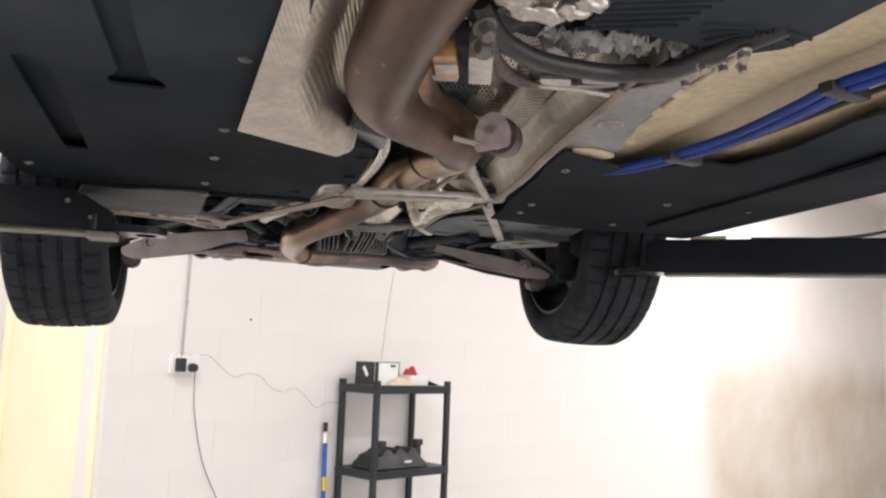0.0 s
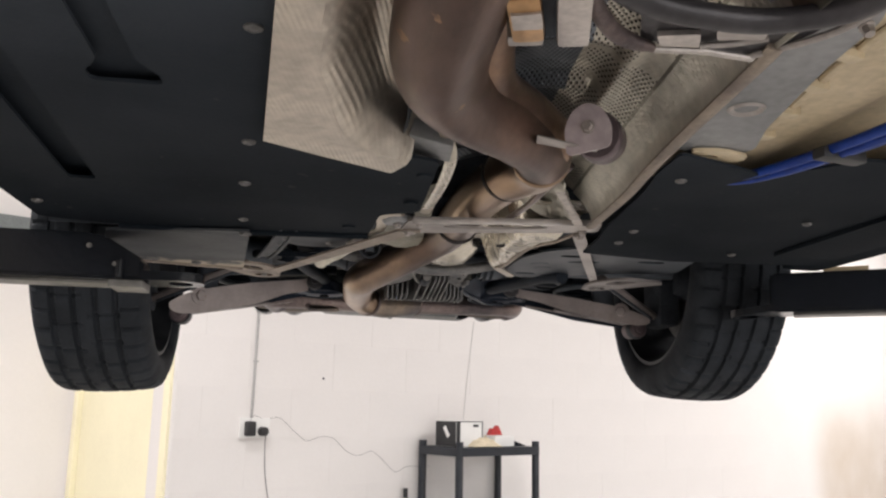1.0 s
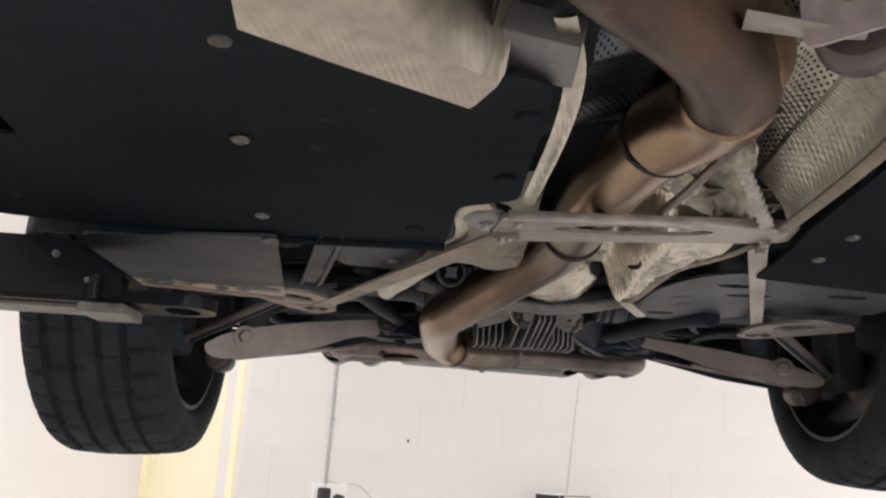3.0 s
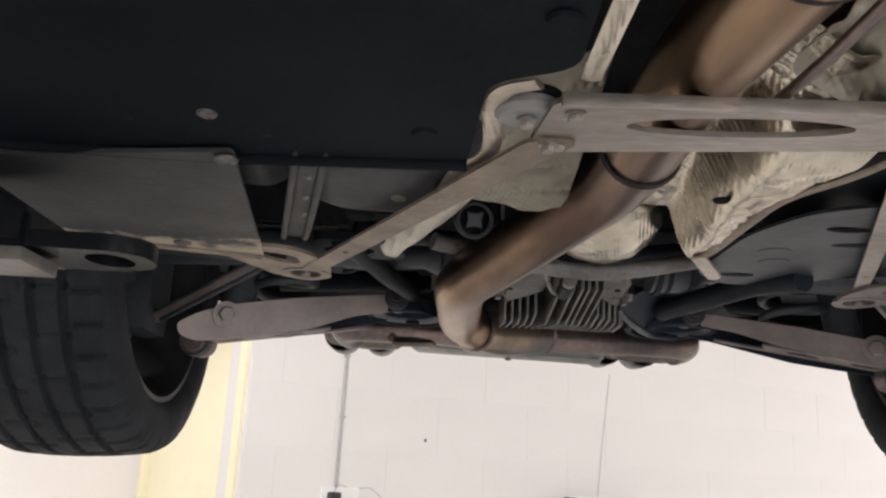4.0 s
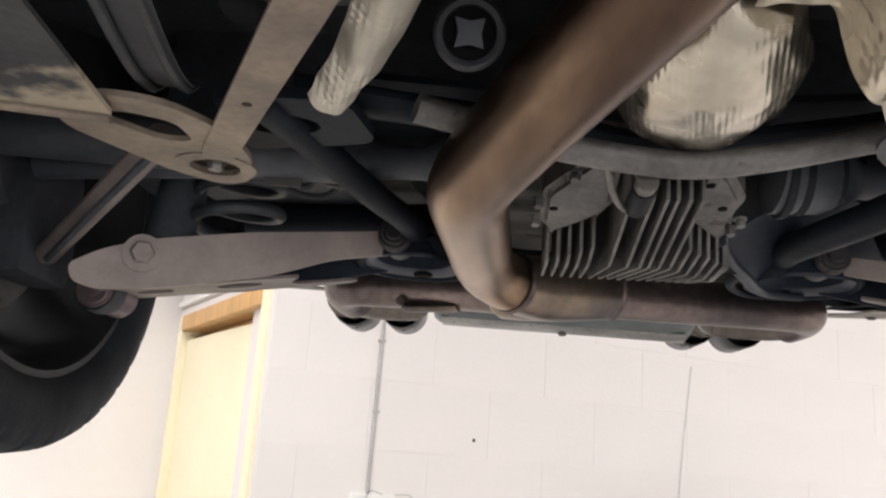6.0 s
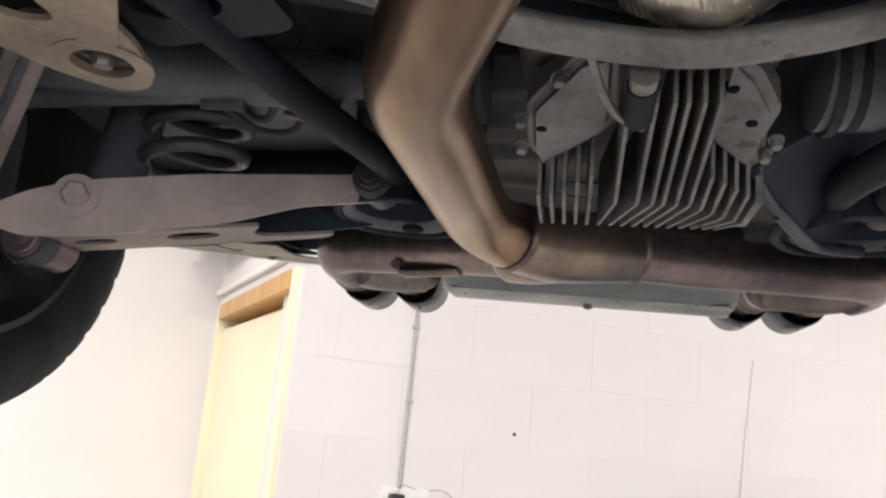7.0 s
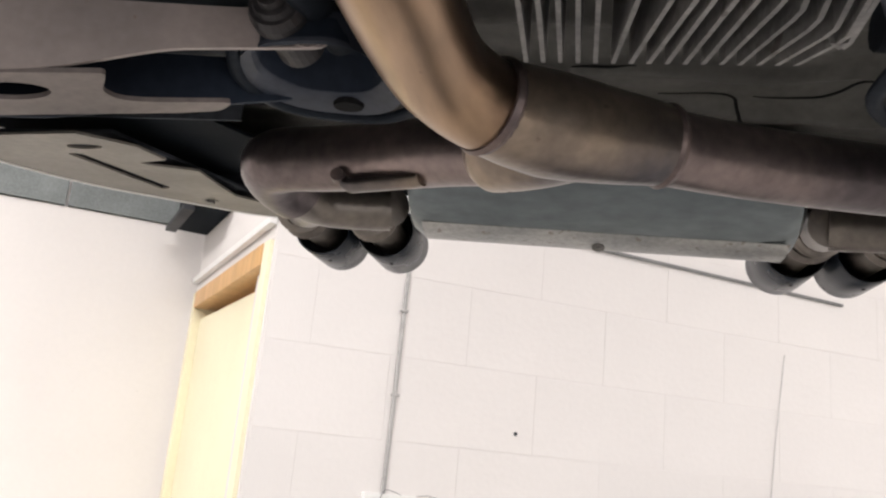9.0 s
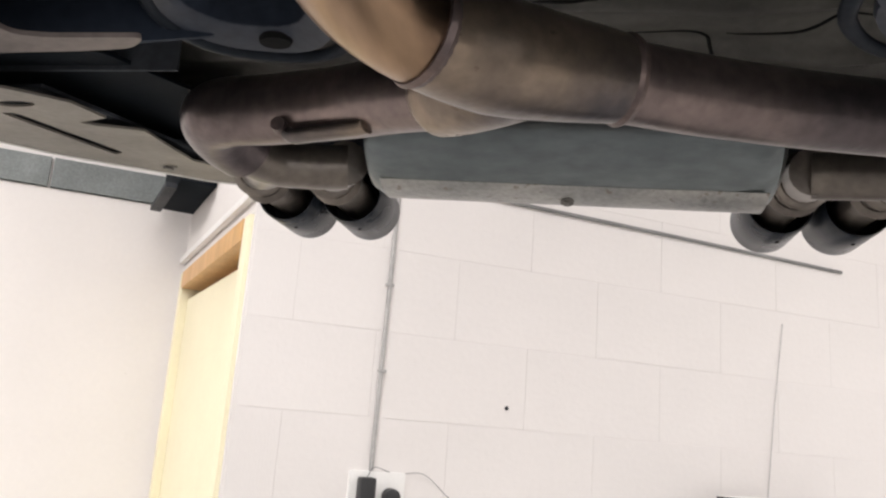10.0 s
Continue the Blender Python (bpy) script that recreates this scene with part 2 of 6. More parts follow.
CAST = material("cast_aluminium_casing", (0.235, 0.228, 0.222), 0.55, 0.45, 16.0, 0.35, (0.125, 0.124, 0.124), 0.35, 140.0, specks=((0.060, 0.052, 0.046), 38.0, 0.64))
PAINT_BEIGE = material("beige_floor_pan_paint", (0.66, 0.54, 0.36), 0.5, 0, 6.0, 0.2, (0.52, 0.42, 0.27), 0.12, 80.0)
RAIL = material("grey_rail_paint", (0.27, 0.27, 0.27), 0.5, 0.1, 6.0, 0.25, None, 0.1, 80.0)
BLUE = material("blue_coated_pipe", (0.006, 0.045, 0.30), 0.4, 0, 12.0, 0.25, None, 0.05, 80.0, 0.25)
BOLT = material("zinc_bolt", (0.23, 0.22, 0.205), 0.5, 0.7, 30.0, 0.25, None, 0.1, 160.0)
SEAM = material("speckled_seam_steel", (0.40, 0.395, 0.375), 0.36, 0.7, 16.0, 0.3, (0.27, 0.275, 0.27), 0.3, 160.0, specks=((0.16, 0.13, 0.11), 70.0, 0.62))
MUFFLER = material("muffler_steel", (0.21, 0.235, 0.240), 0.30, 0.8, 7.0, 0.3, (0.135, 0.155, 0.163), 0.15, 90.0, stretch=(0.4, 1, 1))
INLET = material("grey_brown_inlet_steel", (0.21, 0.185, 0.16), 0.35, 0.7, 14.0, 0.3, (0.12, 0.105, 0.095), 0.15, 90.0)
CHROME = material("polished_tip_steel", (0.020, 0.025, 0.034), 0.28, 0.0, 12.0, 0.15, None, 0.03, 90.0, 0.16)
CROSS = material("dark_mauve_pressed_steel", (0.060, 0.055, 0.058), 0.4, 0.3, 9.0, 0.3, (0.032, 0.030, 0.032), 0.15, 90.0)
CRINKLE = material("grey_crinkled_foil", (0.36, 0.36, 0.35), 0.45, 0.5, 22.0, 0.3, (0.22, 0.22, 0.22), 0.5, 90.0)
# lines the tail tips, and paints the shade of holes, gaps and creases
SOOT_AND_SHADE = material("soot_and_hole_shade", (0.016, 0.016, 0.017), 0.95, 0, 20.0, 0.3, None, 0.1, 90.0, 0.05)
BOOT = material("dusty_boot_floor", (0.100, 0.097, 0.088), 0.65, 0.1, 7.0, 0.35, (0.055, 0.054, 0.050), 0.2, 90.0)
WOOD = material("pale_wood_block", (0.55, 0.42, 0.26), 0.7, 0, 20.0, 0.2, None, 0.2, 90.0)
WALL_LINE = material("grey_cable_sheath", (0.66, 0.65, 0.64), 0.6, 0, 12.0, 0.2, None, 0.02, 90.0)
CONDUIT = material("grey_white_conduit", (0.44, 0.43, 0.42), 0.5, 0, 12.0, 0.1, None, 0.02, 90.0)
BUMPER = material("dusty_bumper_plastic", (0.225, 0.202, 0.172), 0.55, 0, 5.0, 0.3, (0.135, 0.124, 0.110), 0.15, 90.0)
GOLD = material("passivated_gold", (0.55, 0.33, 0.16), 0.35, 0.8, 20.0, 0.25, None, 0.1, 90.0)
DAMPER_PLATE = material("pale_mauve_plate_steel", (0.46, 0.385, 0.385), 0.45, 0.25, 12.0, 0.2, None, 0.1, 90.0)
# darker copy of the arm steel for its underside's shade; also colours the links
ARM_DARK = material("arm_underside_shade_and_link_steel", (0.195, 0.165, 0.155), 0.5, 0.2, 8.0, 0.3, (0.095, 0.080, 0.078), 0.1, 120.0)
BUSH = material("grey_brown_bush_steel", (0.050, 0.047, 0.050), 0.45, 0.2, 14.0, 0.3, (0.03, 0.028, 0.03), 0.15, 90.0, 0.2)
DAMPER = material("mauve_damper_steel", (0.17, 0.130, 0.137), 0.4, 0.6, 10.0, 0.25, None, 0.1, 90.0)
LIFT = material("glossy_black_lift_paint", (0.010, 0.012, 0.016), 0.22, 0, 9.0, 0.3, None, 0.06, 90.0)
LIFT_EDGE = material("worn_lift_steel", (0.22, 0.21, 0.195), 0.45, 0.5, 12.0, 0.3, (0.10, 0.096, 0.09), 0.15, 90.0)
WALL_PAINT = material("white_painted_block", (0.745, 0.714, 0.695), 0.75, 0, 3.0, 0.03, None, 0.12, 60.0, 0.3, fine=0.03, specks=((0.62, 0.60, 0.57), 38.0, 0.73))
BROWN_PATCHED = material("white_wall_with_brown_patch", (0.745, 0.714, 0.695), 0.75, 0, 3.0, 0.03, None, 0.12, 60.0, 0.3, fine=0.03)
# soft-edged brown patch, low on the right of the back wall
nt = BROWN_PATCHED.node_tree
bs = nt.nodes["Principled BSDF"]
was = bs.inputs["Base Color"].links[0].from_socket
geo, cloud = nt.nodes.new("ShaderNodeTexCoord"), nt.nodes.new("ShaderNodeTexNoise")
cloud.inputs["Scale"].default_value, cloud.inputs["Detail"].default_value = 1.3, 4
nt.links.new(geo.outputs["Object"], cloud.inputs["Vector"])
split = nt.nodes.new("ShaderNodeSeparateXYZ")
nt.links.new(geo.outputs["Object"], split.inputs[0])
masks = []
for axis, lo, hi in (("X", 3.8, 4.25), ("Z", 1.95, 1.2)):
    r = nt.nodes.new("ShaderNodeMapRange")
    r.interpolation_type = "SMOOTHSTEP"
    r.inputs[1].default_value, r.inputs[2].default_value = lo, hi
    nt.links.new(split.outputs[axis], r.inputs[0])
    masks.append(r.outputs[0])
patch_mask = nt.nodes.new("ShaderNodeMath")
patch_mask.operation = "MULTIPLY"
nt.links.new(masks[0], patch_mask.inputs[0]), nt.links.new(masks[1], patch_mask.inputs[1])
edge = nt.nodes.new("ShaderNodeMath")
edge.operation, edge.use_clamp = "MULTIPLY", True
nt.links.new(patch_mask.outputs[0], edge.inputs[0]), nt.links.new(cloud.outputs[0], edge.inputs[1])
brown_mix = nt.nodes.new("ShaderNodeMix")
brown_mix.data_type = "RGBA"
brown_mix.inputs[7].default_value = (0.40, 0.30, 0.19, 1)
nt.links.new(edge.outputs[0], brown_mix.inputs[0]), nt.links.new(was, brown_mix.inputs[6]), nt.links.new(brown_mix.outputs[2], bs.inputs["Base Color"])
FLOOR = material("pale_painted_concrete", (0.62, 0.60, 0.57), 0.6, 0, 1.6, 0.2, None, 0.1, 40.0, fine=0.15)
GREY_BLOCK = material("bare_grey_block", (0.22, 0.24, 0.24), 0.9, 0, 10.0, 0.2, None, 0.3, 120.0, random_piece=0.1)
DOOR = material("pale_yellow_door", (0.85, 0.79, 0.57), 0.5, 0, 3.0, 0.06, None, 0.03, 60.0, fine=0.05)
DOOR_WOOD = material("varnished_orange_wood", (0.70, 0.40, 0.15), 0.4, 0, 9.0, 0.14, None, 0.1, 90.0, stretch=(1, 1, 0.1))
BLACK_PLASTIC = material("black_shelf_plastic", (0.018, 0.022, 0.03), 0.45, 0, 12.0, 0.3, None, 0.1, 120.0)
WHITE_PLASTIC = material("white_plastic", (0.80, 0.79, 0.77), 0.4, 0, 12.0, 0.05, None, 0.02, 120.0, fine=0.05)
CREAM = material("cream_cloth", (0.72, 0.62, 0.45), 0.9, 0, 30.0, 0.2, None, 0.4, 200.0)
RED = material("red_card", (0.50, 0.03, 0.03), 0.6, 0, 20.0, 0.2, None, 0.05, 90.0)
BRIGHT_BLUE = material("blue_handle", (0.02, 0.11, 0.45), 0.4, 0, 12.0, 0.2, None, 0.05, 90.0)
YELLOW = material("yellow_sticker", (0.75, 0.55, 0.05), 0.5, 0, 12.0, 0.1, None, 0.03, 90.0)
CABLE = material("black_cable", (0.02, 0.02, 0.022), 0.5, 0, 12.0, 0.2, None, 0.02, 90.0)

# ---- shaping tools ----


def bm_plate(outline, z0, z1, holes=()):
    """A flat sheet in the xy plane between z0 and z1, with holes through it."""
    bm = bmesh.new()
    edges = []
    for loop in (outline, *holes):
        vs = [bm.verts.new((p[0], p[1], z0)) for p in loop]
        edges += [bm.edges.new((vs[i], vs[(i + 1) % len(vs)])) for i in range(len(vs))]
    bmesh.ops.triangle_fill(bm, use_beauty=True, use_dissolve=False, edges=edges)
    top = bmesh.ops.extrude_face_region(bm, geom=bm.faces[:])
    bmesh.ops.translate(bm, verts=[g for g in top["geom"] if isinstance(g, bmesh.types.BMVert)], vec=(0, 0, z1 - z0))
    bmesh.ops.recalc_face_normals(bm, faces=bm.faces[:])
    return bm


def oval(cx, cy, rx, ry, n=20, turn=0.0):
    c, s = math.cos(radians(turn)), math.sin(radians(turn))
    out = []
    for k in range(n):
        a = 2 * math.pi * k / n
        x, y = rx * math.cos(a), ry * math.sin(a)
        out.append((cx + x * c - y * s, cy + x * s + y * c))
    return out


def rounded(pts, r=0.02, n=4):
    """A polygon with its corners rounded."""
    out, m = [], len(pts)
    for i in range(m):
        p, a, b = Vector(pts[i]), Vector(pts[i - 1]), Vector(pts[(i + 1) % m])
        q = min(r, (a - p).length * 0.45, (b - p).length * 0.45)
        s, e = p + (a - p).normalized() * q, p + (b - p).normalized() * q
        out += [tuple(s.lerp(p, t).lerp(p.lerp(e, t), t)) for t in (k / n for k in range(n + 1))]
    return out


def glide(pts, n=8):
    """A smooth line through points of any dimension."""
    P = [np.array(p, float) for p in pts]
    P = [2 * P[0] - P[1], *P, 2 * P[-1] - P[-2]]
    out = []
    for i in range(1, len(P) - 2):
        for k in range(n):
            t = k / n
            a, b, c, d = P[i - 1], P[i], P[i + 1], P[i + 2]
            out.append(0.5 * (2 * b + (c - a) * t + (2 * a - 5 * b + 4 * c - d) * t * t + (3 * b - a - 3 * c + d) * t ** 3))
    out.append(P[-2])
    return out


def bm_sweep(pts, radii, seg=20, caps=True, flat=1.0, up=None):
    """A round bar or pipe along a line; flat squashes it across its second axis."""
    bm = bmesh.new()
    P = [Vector(p) for p in pts]
    R = radii if isinstance(radii, (list, tuple)) else [radii] * len(P)
    tan = [(P[min(i + 1, len(P) - 1)] - P[max(i - 1, 0)]).normalized() for i in range(len(P))]
    side = Vector(up) if up else (Vector((0, 0, 1)) if abs(tan[0].z) < 0.9 else Vector((1, 0, 0)))
    rings = []
    for p, t, r in zip(P, tan, R):
        side = (side - t * side.dot(t)).normalized()
        other = t.cross(side)
        rings.append([bm.verts.new(p + (side * math.cos(a) * flat + other * math.sin(a)) * r)
                      for a in (2 * math.pi * k / seg for k in range(seg))])
    for a, b in zip(rings, rings[1:]):
        for k in range(seg):
            bm.faces.new((a[k], a[(k + 1) % seg], b[(k + 1) % seg], b[k]))
    if caps:
        bm.faces.new(rings[0][::-1])
        bm.faces.new(rings[-1])
    bmesh.ops.recalc_face_normals(bm, faces=bm.faces[:])
    return bm


def bm_box(cx, cy, cz, sx, sy, sz, bevel=0.004, turn=None):
    bm = bmesh.new()
    bmesh.ops.create_cube(bm, size=1.0)
    bmesh.ops.scale(bm, vec=(sx, sy, sz), verts=bm.verts[:])
    if bevel:
        bmesh.ops.bevel(bm, geom=bm.edges[:], offset=min(bevel, 0.45 * min(sx, sy, sz)), segments=2, affect="EDGES", profile=0.7)
    bm.transform((Matrix.Translation((cx, cy, cz)) @ turn) if turn else Matrix.Translation((cx, cy, cz)))
    return bm


def bm_lathe(profile, m=None, seg=32, closed=False, dent=None):
    """A turned body: profile of (along, radius) round the local x axis."""
    bm = bmesh.new()
    rings = []
    for k in range(seg):
        a = 2 * math.pi * k / seg
        ring = []
        for i, (x, r) in enumerate(profile):
            q = r - (dent(i, k) if dent else 0.0)
            ring.append(bm.verts.new((x, q * math.cos(a), q * math.sin(a))))
        rings.append(ring)
    n = len(profile)
    for k in range(seg):
        a, b = rings[k], rings[(k + 1) % seg]
        for i in range(n if closed else n - 1):
            j = (i + 1) % n
            bm.faces.new((a[i], a[j], b[j], b[i]))
    bmesh.ops.remove_doubles(bm, verts=bm.verts[:], dist=1e-6)
    bmesh.ops.recalc_face_normals(bm, faces=bm.faces[:])
    if m:
        bm.transform(m)
    return bm


def bm_sheet(f, nu, nv, thick=0.002):
    """A curved sheet z = f on a grid: f(s, t) gives a place for s, t in 0..1."""
    bm = bmesh.new()
    g = [[bm.verts.new(f(i / nu, j / nv)) for j in range(nv + 1)] for i in range(nu + 1)]
    for i in range(nu):
        for j in range(nv):
            bm.faces.new((g[i][j], g[i + 1][j], g[i + 1][j + 1], g[i][j + 1]))
    bmesh.ops.recalc_face_normals(bm, faces=bm.faces[:])
    if thick:
        bmesh.ops.solidify(bm, geom=bm.faces[:], thickness=thick)
    return bm


def merged(*bms):
    out = bmesh.new()
    for b in bms:
        me = bpy.data.meshes.new("tmp")
        b.to_mesh(me)
        out.from_mesh(me)
        bpy.data.meshes.remove(me)
        b.free()
    return out


def mesh_of(name, bm, mat, smooth=True):
    me = bpy.data.meshes.new(name)
    if smooth:
        for f in bm.faces:
            f.smooth = True
        for e in bm.edges:
            if len(e.link_faces) == 2 and e.calc_face_angle(0) > radians(38):
                e.smooth = False
    bm.to_mesh(me)
    bm.free()
    me.materials.append(mat)
    return me


def thing(name, place, label, category, group="", kind=""):
    ob = new(name)
    ob.location = place
    ob.empty_display_size = 0.1
    return tagged(ob, label, category, group, kind)


def base_of(ob):
    m = Matrix.Translation(ob.location) @ ob.rotation_euler.to_matrix().to_4x4()
    return (base_of(ob.parent) @ ob.matrix_parent_inverse @ m) if ob.parent else m


SET = [Matrix()]                          # where the group of parts now being built is set


def part(name, bm, mat, parent, label="", smooth=True):
    """One mesh object under a thing or a part; bm is in world metres."""
    bm.transform(SET[0])
    ob = new(name, mesh_of(name, bm, mat, smooth))
    ob.parent = parent
    ob.matrix_parent_inverse = base_of(parent).inverted()
    return tagged(ob, label)


def solid(name, bm, mat, label="", category="", group="", kind="", smooth=True):
    return tagged(new(name, mesh_of(name, bm, mat, smooth)), label, category, group, kind)


def bm_bolt(p, aim, r=0.008, h=0.007, washer=1.7):
    """Hexagon head on a round washer; aim is the way that it points."""
    rot = Vector(aim).to_track_quat("X", "Z").to_matrix().to_4x4()
    m = Matrix.Translation(p) @ rot
    w = bm_lathe([(0, 0), (0, r * washer), (0.002, r * washer), (0.002, 0)], m, 18)
    hx = bm_lathe([(0.002, 0), (0.002, r), (h * 0.8, r), (h, r * 0.85), (h, 0)], m, 6)
    return merged(w, hx)

# ---- the room ----
BACK, FAR, CORNER = 3.95, 5.05, 1.405


def slab(name, u0, u1, n0, n1, z0, z1, mat, label="", category="wall"):
    bm = bm_box((u0 + u1) / 2, (n0 + n1) / 2, (z0 + z1) / 2, u1 - u0, n1 - n0, z1 - z0, 0)
    bm.transform(ROOM)
    return solid(name, bm, mat, label or name.replace("_", " ") + " of the workshop", category, kind="structure", smooth=False)


slab("floor", -7, 12, -4.2, 6.5, -0.2, 0, FLOOR, "pale painted concrete workshop floor", "floor")
slab("ceiling", -7, 12, -4.2, 6.5, 3.75, 3.95, WALL_PAINT, "plain white workshop ceiling", "ceiling")
wall_back = slab("wall_back", CORNER + 0.004, 12, BACK + 0.0013, BACK + 0.25, 0, 3.75, BROWN_PATCHED, "white painted blockwork back wall")
slab("wall_far_top", -7, CORNER + 0.2, FAR + 0.012, FAR + 0.25, 2.412, 3.75, WALL_PAINT, "pale mortar of the bare block courses")
slab("wall_far", -7, CORNER + 0.2, FAR, FAR + 0.25, 0, 2.41, WALL_PAINT, "white painted wall of the recess")
slab("wall_side", -7.25, -7, -4.2, 6.5, 0, 3.75, WALL_PAINT, "plain white side wall")
slab("wall_end", 12, 12.25, -4.2, 6.5, 0, 3.75, WALL_PAINT, "plain white end wall")
# the unseen wall behind the camera, with an opening added to let light in
slab("wall_front_a", -7, -1.8, -4.2, -3.95, 0, 3.75, WALL_PAINT, "plain white front wall")
slab("wall_front_b", 3.8, 12, -4.2, -3.95, 0, 3.75, WALL_PAINT, "plain white front wall")
slab("wall_front_lintel", -1.8, 3.8, -4.2, -3.95, 3.4, 3.75, WALL_PAINT, "plain white lintel over the added front opening")

def room_box(u0, u1, n0, n1, z0, z1, bevel=0.003):
    bm = bm_box((u0 + u1) / 2, (n0 + n1) / 2, (z0 + z1) / 2, u1 - u0, n1 - n0, z1 - z0, bevel)
    bm.transform(ROOM)
    return bm


# the return wall with its door, a little out of square
RET = ROOM @ Matrix.Translation((1.405, BACK, 0)) @ Matrix.Rotation(radians(4.3), 4, "Z")


def ret_box(p0, p1, q0, q1, z0, z1, bevel=0.003):
    """p along the return wall from the corner, q into it."""
    bm = bm_box((q0 + q1) / 2, (p0 + p1) / 2, (z0 + z1) / 2, q1 - q0, p1 - p0, z1 - z0, bevel)
    bm.transform(RET)
    return bm


D0, D1 = 0.085, 1.02
for name, p0, p1, z0, z1 in (("wall_return_top", 0.006, 1.11, 2.165, 3.75), ("wall_return_end", D1 + 0.052, 1.11, 0, 2.163), ("wall_return_near", 0.006, D0 - 0.062, 0, 2.163)):
    solid(name, ret_box(p0, p1, 0, 0.14, z0, z1, 0), WALL_PAINT, "white return wall round the yellow door", "wall", kind="structure", smooth=False)
door = thing("door_1", RET @ Vector((0, (D0 + D1) / 2, 0)), "pale yellow flush door in an orange varnished wooden frame", "door", kind="structure")
bm = bm_box(0.036, (D0 + D1) / 2, 1.036, 0.04, D1 - D0, 2.052, 0.003)
bm.transform(RET @ Matrix.Translation((0.016, D1, 0)) @ Matrix.Rotation(radians(1.3), 4, "Z") @ Matrix.Translation((-0.016, -D1, 0)))
part("leaf", bm, DOOR, door, "pale yellow flush leaf, slightly ajar")
part("jamb", ret_box(D0 - 0.06, D0 - 0.002, -0.012, 0.12, 0, 2.16), DOOR, door, "yellow painted jamb")
part("jamb", ret_box(D1 + 0.002, D1 + 0.05, -0.012, 0.12, 0, 2.16), DOOR, door, "yellow painted jamb")
part("lintel", ret_box(D0, D1, -0.014, 0.12, 2.10, 2.16), DOOR_WOOD, door, "orange varnished head of the frame")
part("door_stop", ret_box(D0, D1, 0.082, 0.118, 2.064, 2.098), DOOR_WOOD, door, "orange varnished stop")
solid("trunking", ret_box(0.01, 1.09, -0.022, -0.002, 2.20, 2.222), WHITE_PLASTIC, "thin white cable trunking on the wall above the door", "trunking", kind="structure")
vent = thing("wall_vent", RET @ Vector((-0.05, 0.9, 2.4)), "dark open vent box high in the white recess", "vent")
part("box", ret_box(0.62, 1.05, -0.12, -0.004, 2.385, 2.56), TRAY, vent)
part("flap", ret_box(0.66, 1.02, -0.16, -0.122, 2.365, 2.383), TANK, vent, "dark flap")

# socket, plugs, cables and conduit on the back wall
socket = thing("double_socket", room(1.79, BACK, 1.49), "white double wall socket with two black plugs in it", "socket")
part("face_plate", room_box(1.715, 1.865, BACK - 0.012, BACK + 0.006, 1.445, 1.535), WHITE_PLASTIC, socket)
part("plug", room_box(1.735, 1.777, BACK - 0.05, BACK - 0.013, 1.455, 1.52, 0.008), CABLE, socket, "square black charger plug")
bmp = bm_lathe([(0, 0), (0, 0.022), (0.03, 0.02), (0.034, 0.012), (0.034, 0)], Matrix.Translation(room(1.825, BACK - 0.013, 1.475)) @ ROOM @ pose(0, 0, 0, 0, 0, -90), 16)
part("plug", bmp, CABLE, socket, "round black plug")
conduit = solid("conduit", bm_sweep([room(1.772, BACK - 0.006, 1.535), room(1.780, BACK - 0.006, 2.1), room(1.783, BACK - 0.006, 2.4)], 0.006, 10), CONDUIT,
                "thin white conduit running down to the socket", "conduit", kind="structure")
for z in (1.79, 2.02):
    solid("conduit_clip", room_box(1.768, 1.789, BACK - 0.0135, BACK + 0.006, z - 0.004, z + 0.004), CONDUIT, "small white clip holding the conduit", "clip", "conduit clips")
line = glide([(1.825, 0.05, 1.46), (1.835, 0.03, 1.40), (1.86, 0.01, 1.25), (1.92, 0.012, 1.02), (2.02, 0.012, 0.82), (2.12, 0.02, 0.6), (2.15, 0.03, 0.35), (2.3, 0.1, 0.012)], 8)
solid("power_cable", bm_sweep([room(u, BACK - n, z) for u, n, z in line], 0.0017, 8), CABLE, "thin black cable hanging from the plug", "cable")
random.seed(4)
line = [(1.76, 0.02, 1.52), (1.78, 0.012, 1.545)] + [(1.84 + 0.075 * k, 0.010, 1.535 - 0.235 * min(1, k / 10) + 0.03 * math.sin(1.7 * k) * (k < 11) + random.uniform(-0.008, 0.008)) for k in range(14)]
line = glide(line, 4)
solid("thin_wire", bm_sweep([room(u, BACK - n, z) for u, n, z in line], 0.0008, 6), TANK, "thin kinked wire along the white wall", "cable")

# cables and a screw on the blockwork
solid("wall_cable", bm_sweep([room(1.95, BACK - 0.006, 2.318), room(2.7, BACK - 0.006, 2.305), room(3.385, BACK - 0.006, 2.29)], 0.006, 8), RAIL,
      "thin grey cable running along the white wall", "cable")
solid("wall_wire", bm_sweep([room(3.125, BACK - 0.004, 2.08), room(3.085, BACK - 0.004, 1.8), room(3.045, BACK - 0.004, 1.45)], 0.0015, 6), WALL_LINE, "thin wire hanging down the white wall", "cable")
solid("wall_plug_hole", bm_lathe([(0, 0), (0, 0.006), (0.004, 0.006), (0.004, 0)], Matrix.Translation(room(2.148, BACK - 0.002, 1.725)) @ ROOM @ pose(0, 0, 0, 0, 0, 90), 10), TANK,
      "small dark screw in the white wall", "screw")

# plastic shelf rack
SU, SN, SW, SD = 2.755, BACK - 0.03, 0.54, 0.29
rack = thing("shelf_rack", room(SU + SW / 2, SN - SD / 2, 0), "black plastic four-tier shelf rack standing at the white wall", "shelf")
